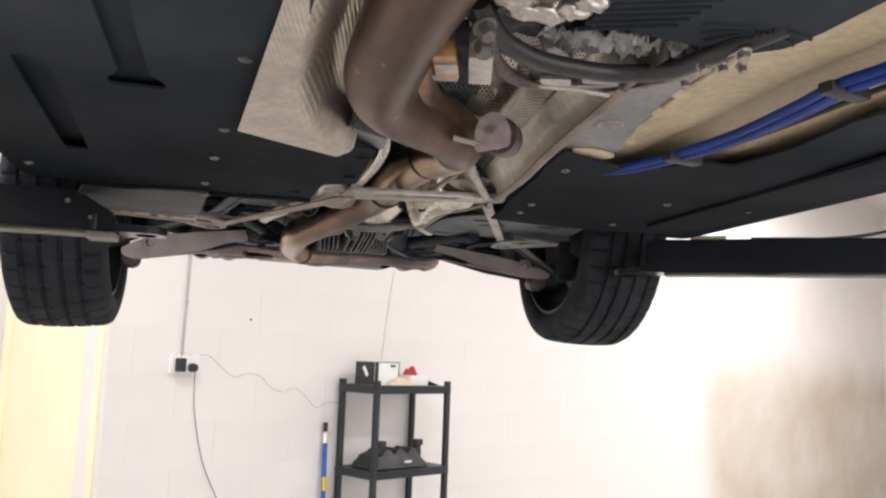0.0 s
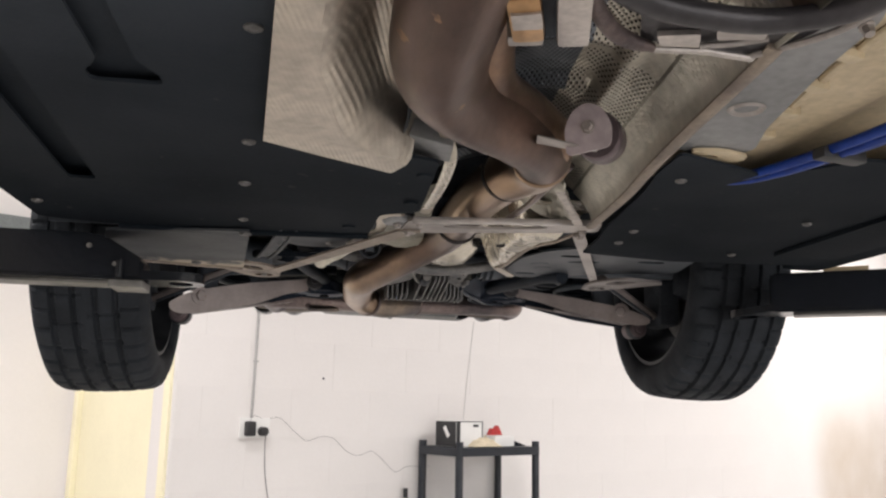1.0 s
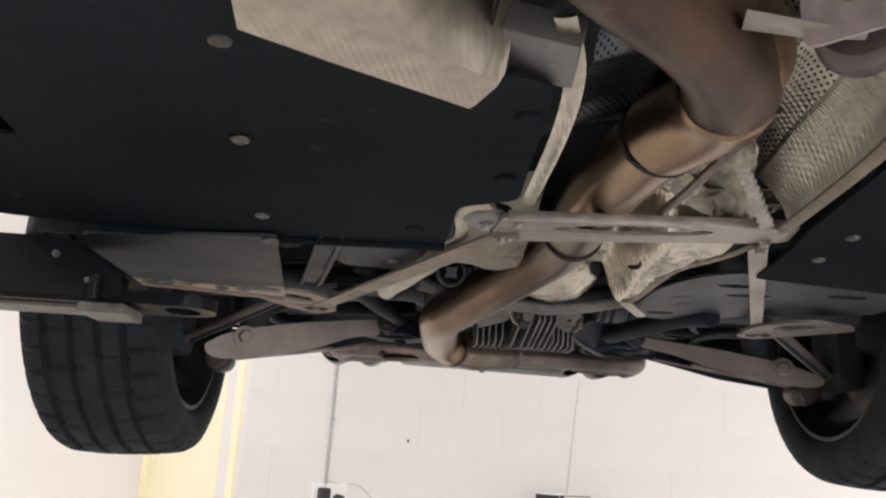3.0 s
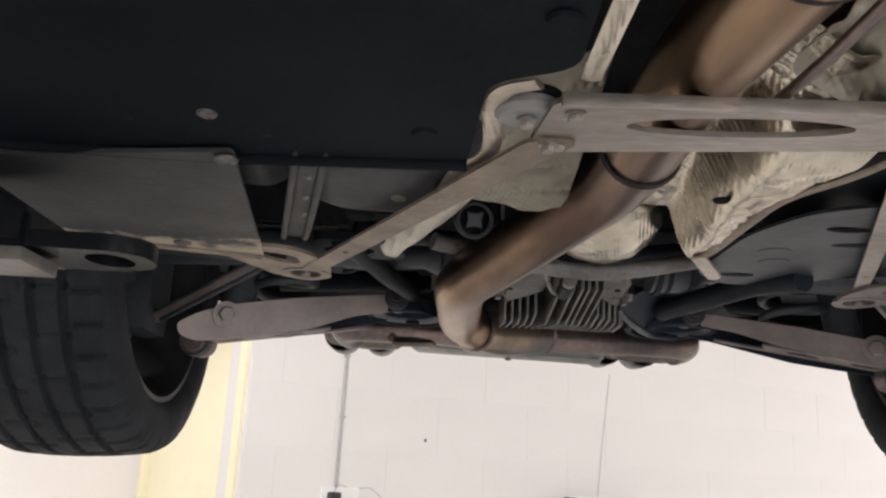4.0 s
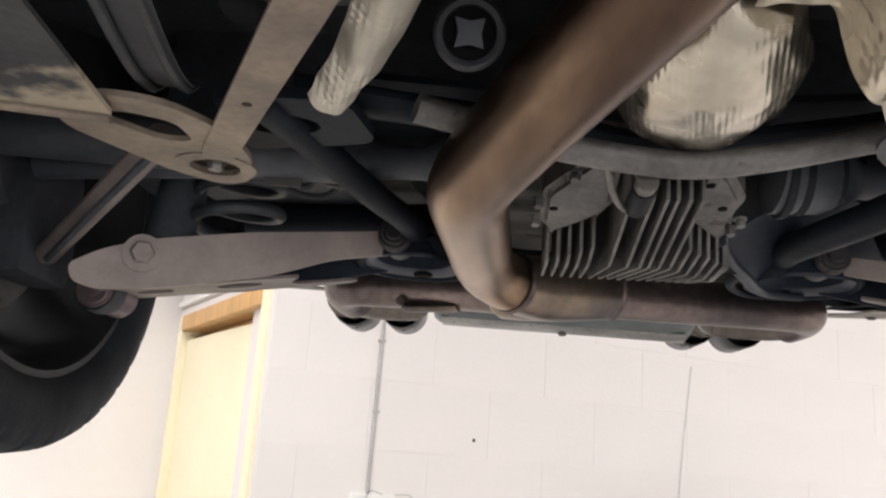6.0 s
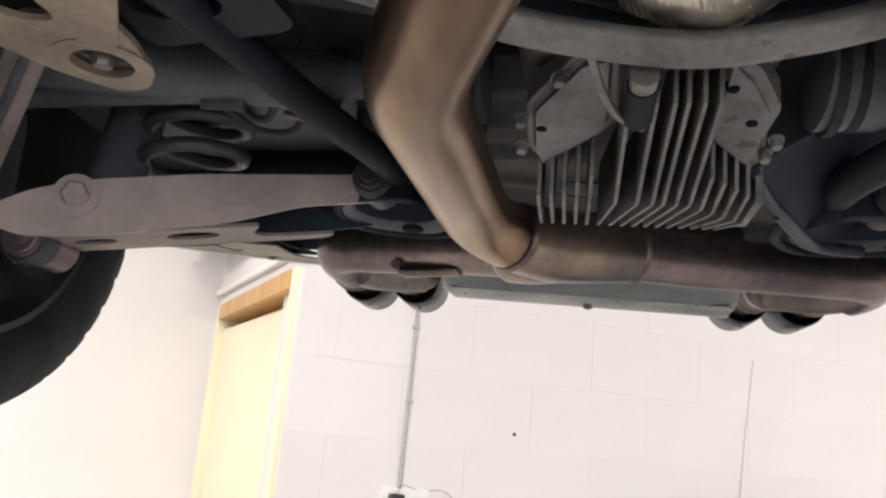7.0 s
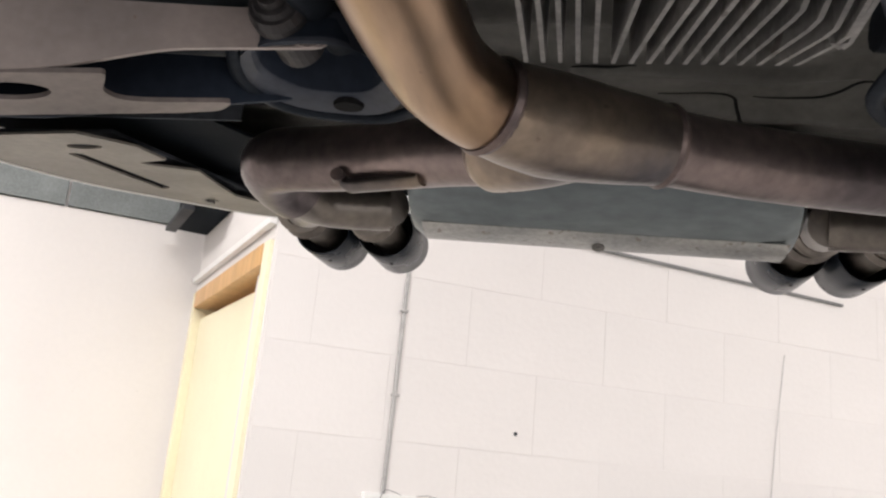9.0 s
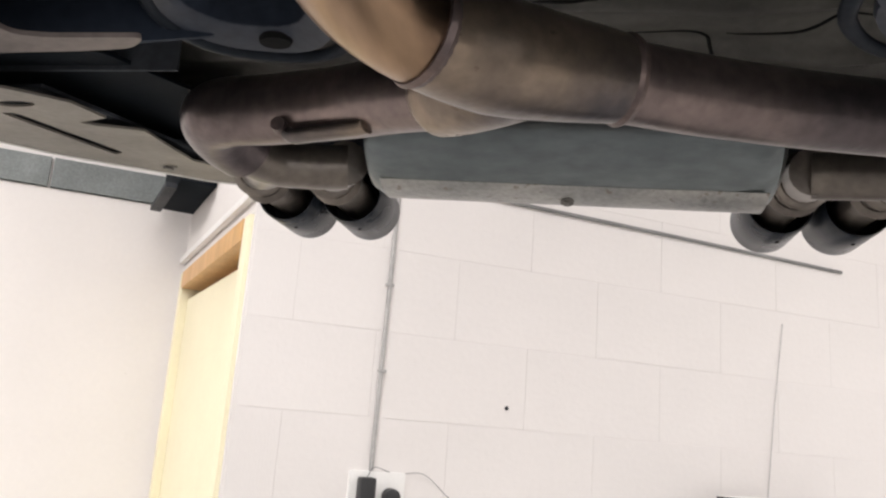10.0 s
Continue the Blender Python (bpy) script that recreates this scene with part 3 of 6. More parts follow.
for u in (0, SW):
    for n in (0, SD):
        bm = bm_sweep([room(SU + u, SN - n, 0), room(SU + u, SN - n, 0.6), room(SU + u, SN - n, 1.43)], 0.02, 14)
        part("post", bm, BLACK_PLASTIC, rack)
for z in (0.02, 0.48, 0.94, 1.39):
    bm = bm_plate(rounded([(SU - 0.02, SN - SD - 0.02), (SU + SW + 0.02, SN - SD - 0.02), (SU + SW + 0.02, SN + 0.02), (SU - 0.02, SN + 0.02)], 0.02), z - 0.03, z + 0.012)
    bm.transform(ROOM)
    part("tray", bm, BLACK_PLASTIC, rack)
z = 1.403
box = thing("carton", room(SU + 0.12, SN - 0.16, z), "small black and white carton on the top shelf", "box")
part("body", room_box(SU + 0.02, SU + 0.20, SN - 0.24, SN - 0.08, z, z + 0.13), WHITE_PLASTIC, box)
part("side_panel", room_box(SU + 0.0165, SU + 0.0195, SN - 0.238, SN - 0.082, z + 0.003, z + 0.127, 0.0), CABLE, box, "black printed side")
part("front_panel", room_box(SU + 0.021, SU + 0.045, SN - 0.2435, SN - 0.2405, z + 0.003, z + 0.128, 0.001), CABLE, box, "black printed band")
bm = bm_box(0, 0, 0, 0.022, 0.002, 0.06, 0.0)
bm.transform(ROOM @ Matrix.Translation((SU + 0.015, SN - 0.17, z + 0.075)) @ pose(0, 0, 0, 0, 0, 90) @ pose(0, 0, 0, 0, 35, 0))
part("sticker", bm, WHITE_PLASTIC, box, "white tilted sticker")
part("top_edge", room_box(SU + 0.02, SU + 0.20, SN - 0.2425, SN - 0.2405, z + 0.124, z + 0.1285, 0.0), TANK, box, "thin grey printed line")
part("side_edge", room_box(SU + 0.195, SU + 0.199, SN - 0.2425, SN - 0.2405, z + 0.003, z + 0.123, 0.0), TANK, box)
part("window", room_box(SU + 0.135, SU + 0.17, SN - 0.2425, SN - 0.2405, z + 0.10, z + 0.112, 0.0), TANK, box)
random.seed(9)
bm = bm_sheet(lambda s, t: room(SU + 0.10 + 0.2 * s, SN - 0.29 + 0.12 * t, z + 0.003 + 0.07 * math.sin(math.pi * s) ** 0.6 * math.sin(math.pi * t) ** 0.6 * (0.6 + 0.4 * noise.noise((9 * s, 9 * t, 3)))), 20, 14, 0.002)
solid("crumpled_cloth", bm, CREAM, "crumpled cream cloth on the top shelf", "cloth")
solid("paper_box", room_box(SU + 0.29, SU + 0.43, SN - 0.24, SN - 0.10, z, z + 0.055), WHITE_PLASTIC, "flat white paper box on the top shelf", "box")
bm = bm_plate([(0, 0), (0.09, 0), (0.075, 0.028), (0.06, 0.05), (0.045, 0.03), (0.02, 0.035)], 0, 0.03)
bm.transform(ROOM @ Matrix.Translation((SU + 0.31, SN - 0.15, z + 0.056)) @ pose(0, 0, 0, 90))
solid("red_packet", bm, RED, "crumpled red packet lying on a white box", "packet")
bm = bm_plate([(0, 0), (0.12, 0), (0.0, 0.035)], 0, 0.08)
bm.transform(ROOM @ Matrix.Translation((SU + 0.44, SN - 0.12, z)) @ pose(0, 0, 0, 90))
solid("dark_wedge", bm, TRAY, "dark plastic wedge on the top shelf", "wedge")
# power tool case with knobs on the second shelf
z = 0.953
case = thing("tool_case", room(SU + 0.25, SN - 0.15, z), "low black plastic tool case with lumpy lid on the shelf", "tool case")
bm = bm_sheet(lambda s, t: room(SU + 0.03 + 0.40 * s, SN - 0.27 + 0.22 * t, z + 0.005 + 0.085 * min(1, 6 * min(s, 1 - s), 6 * min(t, 1 - t)) + 0.012 * math.sin(26 * s) * (0.15 < t < 0.85)), 40, 16, 0.004)
part("body", bm, CABLE, case)
for du in (0.12, 0.40):
    bm = bm_lathe([(0, 0), (0, 0.025), (0.05, 0.022), (0.055, 0.034), (0.085, 0.034), (0.085, 0)], Matrix.Translation(room(SU + du, SN - 0.2, z + 0.06)) @ pose(0, 0, 0, 0, -90, 0), 16)
    part("knob", bm, CABLE, case)
part("badge", room_box(SU + 0.24, SU + 0.29, SN - 0.276, SN - 0.272, z + 0.03, z + 0.042, 0), WHITE_PLASTIC, case, "small pale badge")
broom = thing("broom", room(2.66, BACK - 0.04, 0), "long blue broom handle leaning on the white wall", "broom")
part("handle", bm_sweep([room(2.645, BACK - 0.06, 0.0), room(2.65, BACK - 0.03, 1.08)], 0.013, 12), BRIGHT_BLUE, broom)
part("collar", bm_sweep([room(2.65, BACK - 0.03, 1.081), room(2.65, BACK - 0.028, 1.14)], 0.012, 12), WHITE_PLASTIC, broom, "white collar")
part("grip", bm_sweep([room(2.65, BACK - 0.028, 1.141), room(2.65, BACK - 0.027, 1.19)], 0.012, 12), CABLE, broom, "black end grip")
part("sticker", bm_sweep([room(2.6475, BACK - 0.0445, 0.83), room(2.648, BACK - 0.0435, 0.9)], 0.0137, 12), YELLOW, broom, "yellow sticker")

# ---- the car on the lift ----
car = thing("car", (0, 2.53, 1.62), "raised car seen from below, with brown exhaust and black undertrays", "car")
Z = 1.895


def screw(p, parent, r=0.0085):
    rot = Matrix.Translation(p) @ pose(0, 0, 0, 0, 90, 0)
    part("screw", bm_lathe([(0, 0), (0, r), (0.002, r * 0.95), (0.004, r * 0.5), (0.003, r * 0.45), (0.003, 0)], rot, 16), SCREW, parent, "dull washer-head screw")


# left undertray, with pressed channels
out = rounded([(-0.26, -1.4), (-0.27, 1.16), (-0.20, 1.26), (-0.115, 1.285), (-0.105, 1.57), (-0.165, 1.60), (-0.172, 1.768), (-0.39, 1.782), (-0.60, 1.775), (-0.722, 1.745), (-0.715, -1.4)], 0.02)
chan = [rounded([(-0.468, 0.2), (-0.434, 0.2), (-0.434, 1.03), (-0.418, 1.06), (-0.418, 1.085), (-0.486, 1.085), (-0.486, 1.06), (-0.468, 1.03)], 0.01),
        rounded([(-0.582, 1.01), (-0.545, 1.01), (-0.568, 1.47), (-0.605, 1.47)], 0.012),
        rounded([(-0.36, 0.1), (-0.325, 0.1), (-0.335, 0.70), (-0.37, 0.70)], 0.01)]
tray = part("undertray", bm_plate(out, Z, Z + 0.004, chan), TRAY, car, "black plastic undertray with pressed channels")
part("channel_backing", bm_plate(rounded([(-0.70, 0.0), (-0.29, 0.0), (-0.29, 1.55), (-0.70, 1.55)], 0.03), Z + 0.016, Z + 0.02), TRAY, tray)
for x, y in ((-0.324, 0.935), (-0.348, 1.25), (-0.366, 1.444), (-0.385, 1.682), (-0.68, 1.30), (-0.69, 1.62)):
    screw((x, y, Z), tray)
for x, y in ((-0.21, 1.70), (-0.126, 1.351), (-0.126, 1.507)):
    part("screw", bm_lathe([(0, 0), (0, 0.0115), (0.003, 0.010), (0.003, 0)], Matrix.Translation((x, y, Z)) @ pose(0, 0, 0, 0, 90, 0), 16), TRAY, tray, "dark plastic rivet")
# rolled rear lip of the tray
part("tray_lip", bm_sweep([(-0.172, 1.766, Z - 0.002), (-0.39, 1.780, Z - 0.002), (-0.60, 1.773, Z - 0.002)], 0.006, 10), TRAY, tray)

# right undertray
out = rounded([(0.162, 1.192), (0.21, 1.212), (0.259, 1.234), (0.300, 1.258), (0.349, 1.216), (0.387, 1.168), (0.443, 1.172), (0.457, 1.048), (0.452, 0.983), (0.440, 0.903), (0.447, 0.857), (0.45, 0.3), (0.48, -1.4), (0.76, -1.4), (0.790, 1.23), (0.770, 1.86), (0.45, 1.885), (0.25, 1.84), (0.235, 1.70), (0.215, 1.60), (0.185, 1.36), (0.168, 1.28)], 0.012)
tray_r = part("undertray", bm_plate(out, Z, Z + 0.004), TRAY, car, "black plastic undertray")
for x, y in ((0.21, 1.30), (0.53, 1.78), (0.515, 1.50), (0.28, 1.72), (0.27, 1.62), (0.7, 1.5), (0.75, 1.0), (0.62, 1.2)):
    screw((x, y, Z), tray_r, 0.008)
part("side_step", bm_box(0.665, 0.35, Z - 0.003, 0.13, 2.8, 0.008, 0.003), TRAY, tray_r)
# body above everything, so that no light leaks through
part("floor_pan", bm_plate([(-0.84, -1.6), (0.84, -1.6), (0.84, 1.9), (0.55, 3.2), (-0.55, 3.2), (-0.84, 1.9)], 2.16, 2.2), DARK, car, "dark underside of the floor pan")
for s in (-1, 1):
    part("sill", bm_box(s * 0.80, 0.27 if s > 0 else -0.2, 1.963 if s > 0 else 1.975, 0.10, 3.44 if s > 0 else 3.2, 0.12, 0.03), TRAY, car, "black sill panel")
    part("body_side", bm_box(s * 0.87, 0.6, 2.35, 0.06, 4.6, 0.62, 0.05), DARK, car, "body side above the sill")

# painted floor on the right, with stiffening ribs, the grey rail and blue pipes
def at_rail(name, bm, *rest):
    bm.transform(Matrix.Translation((-0.055, 0.004, 0)))
    return part(name, bm, *rest)


def pan_shape(s, t):
    x, y = 0.22 + 0.60 * s, -1.4 + 2.78 * t
    step = 0.5 + 0.5 * math.tanh(40 * (s - 0.27 - 0.02 * math.sin(3 * t)))
    return Vector((x, y, 1.926 + 0.016 * step - 0.020 * (0.5 + 0.5 * math.tanh(60 * (s - 0.44))) + 0.0015 * noise.noise((9 * x, 9 * y, 4))))


pan = at_rail("floor_panel", bm_sheet(pan_shape, 60, 60, 0.003), PAINT_BEIGE, car, "beige painted floor pan")
at_rail("seam", bm_sweep(glide([(0.262, 0.5, 1.921), (0.268, 0.85, 1.921), (0.285, 1.02, 1.921), (0.315, 1.18, 1.922)], 6), 0.006, 8, flat=0.6), PAINT_BEIGE, pan, "bead of seam sealer")
for k in range(4):
    at_rail("floor_rib", bm_box(0.255 + 0.014 * k, 0.93 + 0.075 * k, 1.918, 0.045, 0.016, 0.012, 0.004, pose(0, 0, 0, 0, 0, 14)), PAINT_BEIGE, pan, "pressed rib")
rail = at_rail("chassis_rail", bm_plate(rounded([(0.195, 0.835), (0.215, 0.80), (0.236, 0.85), (0.248, 0.94), (0.284, 1.11), (0.31, 1.185), (0.295, 1.225), (0.262, 1.232), (0.205, 1.19), (0.195, 1.13), (0.176, 0.93)], 0.012), 1.907, 1.912), RAIL, car, "grey rail beside the tunnel")
part("rail_recess", bm_lathe([(0.0, 0.020), (-0.003, 0.017), (0.001, 0.012), (0.002, 0.0)], Matrix.Translation((0.175, 1.060, 1.9065)) @ pose(0, 0, 0, 0, -90, 0), 20), ALU, rail, "bright pressed dimple")
at_rail("rail_lug", bm_plate(rounded([(0.23, 1.192), (0.27, 1.185), (0.312, 1.20), (0.306, 1.228), (0.262, 1.237)], 0.012), 1.902, 1.906, [oval(0.264, 1.212, 0.011, 0.008, 14)]), PAINT_BEIGE, rail, "pale beige lug with a small hole")
for k, (dx, dz) in enumerate(((-0.014, 0), (0.0, -0.003), (0.014, 0.001))):
    pts = glide([(0.318 + 0.7 * dx, 1.325, 1.908 + dz), (0.361 + dx, 1.272, 1.901 + dz), (0.392 + dx, 1.15, 1.898 + dz), (0.408 + dx, 1.02, 1.897 + dz), (0.402 + dx, 0.88, 1.897 + dz), (0.394 + dx, 0.79, 1.898 + dz), (0.41 + dx, 0.70, 1.90 + dz), (0.42 + dx, 0.4, 1.90 + dz), (0.42 + dx, -1.0, 1.90 + dz)], 6)
    at_rail("fuel_line", bm_sweep(pts, 0.0062, 10), BLUE, car, "blue coated pipe along the floor")
at_rail("brake_line", bm_sweep(glide([(0.40, 1.22, 1.902), (0.425, 1.12, 1.90), (0.438, 0.95, 1.90), (0.44, 0.7, 1.90), (0.45, 0.0, 1.90)], 6), 0.004, 8), CABLE, car, "thin black line beside the blue pipes")
for x, y in ((0.398, 1.15), (0.397, 0.80), (0.42, 0.60)):
    at_rail("pipe_clip", bm_box(x, y, 1.894, 0.066, 0.020, 0.014, 0.004, pose(0, 0, 0, 0, 0, 12)), CABLE, car, "black pipe clip")

# tunnel lined with perforated foil
def tunnel(s, t):
    y = 0.80 + 0.80 * t
    x0, x1 = -0.185 + 0.05 * max(0, y - 0.9), 0.117 + 0.105 * max(0, min(1, (y - 0.94) / 0.95))
    x = x0 + (x1 - x0) * s
    rise = math.sin(math.pi * s) ** 0.55
    fold = 0.010 * math.exp(-((s - 0.78) / 0.035) ** 2) + 0.012 * max(0, math.sin(y * 44 + 5 * s)) ** 3 * (s < 0.72) * (y > 0.5)
    return Vector((x, y, 1.903 + 0.009 * (1 - s) ** 4 + 0.105 * rise - fold + 0.006 * noise.noise((x * 14, y * 9, 0))))


def lining(a, b):
    return lambda s, t: tunnel(a + (b - a) * s, t)


# left strip of the lining, coloured dark for the shade beside the pipe
part("tunnel_wall", bm_sheet(lining(0.0, 0.30), 20, 150, 0.0015), TANK, car, "left wall of the tunnel, shade put into its dark colour")
liner = part("tunnel_shield", bm_sheet(lining(0.30, 0.64), 28, 150, 0.0015), PLATE, car, "blue-grey perforated shield lining the tunnel")
part("shield_band", bm_sheet(lining(0.64, 0.90), 22, 150, 0.0015), FOIL_HOLES, liner, "pale perforated band of the shield")
def ribbed(s, t):
    p = tunnel(0.905 + 0.095 * s, 0.08 + 0.92 * t)
    return p + Vector((0, 0, 0.0020 * math.sin(950 * p.y + 380 * p.x) * math.sin(math.pi * s) ** 0.4))


part("shield_border", bm_sheet(lining(0.90, 1.0), 10, 150, 0.0015), FOIL_OLIVE, liner, "olive embossed border of the shield")
part("ribbed_border", bm_sheet(lambda s, t: ribbed(s, t) - Vector((0, 0, 0.0035)), 8, 620, 0.0012), FOIL_PALE, liner, "finely ribbed olive border of the shield")
part("tunnel_lip", bm_sweep(glide([(0.116, 0.90, 1.901), (0.121, 0.94, 1.90), (0.137, 1.12, 1.898), (0.154, 1.27, 1.897), (0.172, 1.40, 1.896), (0.187, 1.572, 1.896), (0.192, 1.615, 1.897)], 6), 0.0085, 10, flat=0.5), ALU_DUSTY, car, "bright folded edge of the shield")
pts = [Vector((0.082, 1.486, 1.952)).lerp(Vector((0.166, 1.600, 1.896)), k / 56) for k in range(57)]
part("ribbed_fold", bm_sweep(pts, [0.0088 if k % 4 < 2 else 0.0068 for k in range(57)], 10, flat=0.5), ALU_BRIGHT, liner, "bright ribbed fold of the shield")
part("shield_apron", bm_sheet(lambda s, t: Vector((0.078 + (0.020 + 0.075 * t) * s, 1.455 + 0.20 * t, 1.962 - 0.030 * s - 0.018 * t + 0.008 * math.sin(9 * t + 4 * s) + 0.004 * noise.noise((14 * s, 10 * t, 8)))), 24, 40, 0.0015), FOIL_PALE, liner, "olive crumpled apron of the shield")
part("tunnel_edge", bm_sweep(glide([(-0.121, 1.22, 1.915), (-0.101, 1.29, 1.905), (-0.092, 1.42, 1.903), (-0.092, 1.60, 1.903)], 6), 0.0080, 10, flat=0.3), FOIL, car, "bright ribbed edge strip of the shield")

# sheet shield left of the front pipe, dished round it
def dish(s, t):
    y1 = 1.212 + 0.106 * min(1, s / 0.86) - 0.08 * max(0, (s - 0.86) / 0.14)
    y = 0.2 + (y1 - 0.2) * t
    x0 = -0.295 - 0.037 * max(0, min(1, (y - 0.75) / 0.5))
    x = x0 + (-0.148 - x0) * s
    u = max(0, (y - 0.98) / 0.25)
    q = max(0, min(1, (x + 0.270 - 0.033 * u - 0.035 * u ** 6) / 0.05))
    return Vector((x, y, 1.889 + 0.062 * q * q * (3 - 2 * q) + 0.002 * noise.noise((7 * x, 7 * y, 6)) - 0.003 * math.exp(-((q - 0.02) / 0.05) ** 2)))


part("heat_shield", bm_sheet(dish, 48, 120, 0.0018), SHIELD, car, "dusty beige aluminium shield dished round the pipe")
part("shield_bracket", bm_box(-0.128, 1.272, 1.918, 0.055, 0.07, 0.024, 0.005, pose(0, 0, 0, 0, 14, -6)), RAIL, car, "grey folded bracket")

# exhaust, front to rear
R = 0.0385
front = glide([(-0.145, 0.1, 1.945), (-0.158, 0.6, 1.934), (-0.163, 0.92, 1.922), (-0.155, 1.03, 1.917), (-0.133, 1.092, 1.915), (-0.095, 1.147, 1.915), (-0.034, 1.218, 1.918), (0.012, 1.287, 1.923), (0.035, 1.355, 1.929), (0.035, 1.41, 1.935), (0.018, 1.475, 1.940)], 8)
rad = [0.048 if p[1] < 1.0 else max(0.0385, 0.048 - 0.045 * (p[1] - 1.0)) for p in front]
exhaust = part("exhaust_front_pipe", bm_sweep(front, rad, 32), PIPE_DARK, car, "thick brown front exhaust pipe")
part("pipe_sleeve", bm_sweep(glide([(0.030, 1.340, 1.927), (0.0365, 1.372, 1.931), (0.035, 1.41, 1.935), (0.018, 1.475, 1.940)], 6), [0.0385] + [0.0412] * 18, 32), PIPE, exhaust, "golden sleeve at the joint")
part("exhaust_branch", bm_sweep(glide([(-0.125, 0.96, 1.972), (-0.108, 1.07, 1.952), (-0.082, 1.148, 1.940), (-0.024, 1.218, 1.936), (0.020, 1.278, 1.932), (0.032, 1.33, 1.933)], 8), 0.0355, 24), PIPE_RUST, car, "second pipe joining the front pipe")
part("exhaust_mid_pipe", bm_sweep(glide([(0.018, 1.475, 1.940), (0.003, 1.64, 1.942), (-0.002, 1.83, 1.938)], 8), R, 28), PIPE, car, "golden heat-tinted middle pipe")
RP = 0.038
rear = glide([(-0.001, 1.80, 1.939), (-0.004, 1.865, 1.937), (-0.014, 1.925, 1.933), (-0.040, 1.985, 1.924), (-0.088, 2.085, 1.907), (-0.134, 2.190, 1.892), (-0.149, 2.232, 1.887), (-0.156, 2.275, 1.886), (-0.155, 2.33, 1.887), (-0.150, 2.46, 1.890), (-0.147, 2.545, 1.892), (-0.138, 2.605, 1.890), (-0.116, 2.645, 1.886), (-0.092, 2.67, 1.885)], 8)
part("exhaust_rear_pipe", bm_sweep(rear, RP, 32), PIPE, car, "golden brown rear pipe bent over the axle")


def band(p, d, r, w=0.008, mat=WELD, name="pipe_band"):
    d = Vector(d).normalized() * w / 2
    part(name, bm_sweep([Vector(p) - d, Vector(p), Vector(p) + d], [r, r + 0.002, r], 28), mat, car, "dark weld bead round the pipe")


band((0.0175, 1.48, 1.940), (0, 1, 0), R + 0.002)
band((-0.002, 1.815, 1.938), (-0.06, 1, 0), R + 0.002)
band((-0.106, 2.655, 1.8855), (0.62, 0.68, -0.03), RP + 0.0018, 0.010, RING)
# rear cross pipe, its ends and the tail pipes
RC = 0.0345
left = glide([(-0.075, 2.768, 1.896), (-0.15, 2.803, 1.906), (-0.22, 2.843, 1.914), (-0.30, 2.868, 1.917), (-0.352, 2.878, 1.918), (-0.377, 2.897, 1.918), (-0.381, 2.935, 1.915), (-0.372, 2.97, 1.912)], 8)
part("exhaust_cross_pipe", bm_sweep(left, RC + 0.001, 32), PIPE_MAUVE, car, "mauve brown pipe from the collector to the tail pipes")
right = glide([(0.02, 2.752, 1.898), (0.08, 2.79, 1.903), (0.15, 2.826, 1.908), (0.23, 2.862, 1.914), (0.31, 2.888, 1.917), (0.345, 2.90, 1.918), (0.368, 2.92, 1.918), (0.372, 2.955, 1.916), (0.36, 2.985, 1.913)], 8)
part("exhaust_cross_pipe", bm_sweep(right, RC, 32), PIPE_MAUVE, car, "mauve brown pipe from the collector to the tail pipes")
coll = glide([(-0.106, 2.655, 1.8855), (-0.088, 2.674, 1.887), (-0.062, 2.696, 1.889), (-0.036, 2.715, 1.892), (-0.010, 2.733, 1.895), (0.016, 2.749, 1.898), (0.036, 2.762, 1.900)], 6)
shape = (0.0400, 0.0425, 0.0450, 0.0440, 0.0415, 0.0390, 0.0365)
crad = [shape[min(6, i // 6)] + (shape[min(6, i // 6 + 1)] - shape[min(6, i // 6)]) * (i % 6) / 6 for i in range(len(coll))]
collector = part("exhaust_collector", bm_sweep(coll, crad, 32), PIPE_DULL, car, "dull tan collector where the pipes meet")
part("collector_stub", bm_sweep(glide([(-0.040, 2.728, 1.893), (-0.075, 2.752, 1.893), (-0.104, 2.776, 1.897), (-0.120, 2.788, 1.901)], 6), [0.030] + [0.040] * 15 + [0.0385, 0.037, 0.0355], 28), PIPE_DULL, collector, "rounded left branch of the collector")
band((0.038, 2.763, 1.900), (1, 0.5, 0.05), RC + 0.0025, 0.010, RING)
part("hanger_rod", bm_sweep([(-0.272, 2.842, 1.881), (-0.266, 2.840, 1.8775), (-0.195, 2.815, 1.877), (-0.187, 2.812, 1.878)], 0.0100, 12, flat=0.75), PIPE_DULL, car, "welded hanger rod")
part("weld_stud", bm_lathe([(0, 0), (0, 0.008), (0.010, 0.007), (0.010, 0)], Matrix.Translation((-0.279, 2.838, 1.886)) @ pose(0, 0, 0, 0, 0, -90), 12), RING, car, "small weld stud on the pipe")
xs = [-0.243, -0.239, -0.228, -0.205, -0.1, 0.0, 0.17, 0.198, 0.214, 0.221]
muffler = part("muffler", bm_sweep([(x, 3.056, 1.964 - 0.02 * x) for x in xs], [0.064, 0.080, 0.088, 0.091, 0.091, 0.091, 0.091, 0.088, 0.080, 0.064], 48, flat=0.86), MUFFLER, car, "dark steel transverse muffler with a folded seam")
def shell(u, t):
    a, x = radians(66 + 36 * t + 0.8 * noise.noise((5 * u, 3, 1)) * (1 - t)), -0.225 + 0.43 * u
    k = 1 + 0.012 * min(1, 4 * t) - 0.006
    return Vector((x, 3.056 - 0.0910 * k * math.cos(a), 1.964 - 0.02 * x - 0.0783 * k * math.sin(a)))


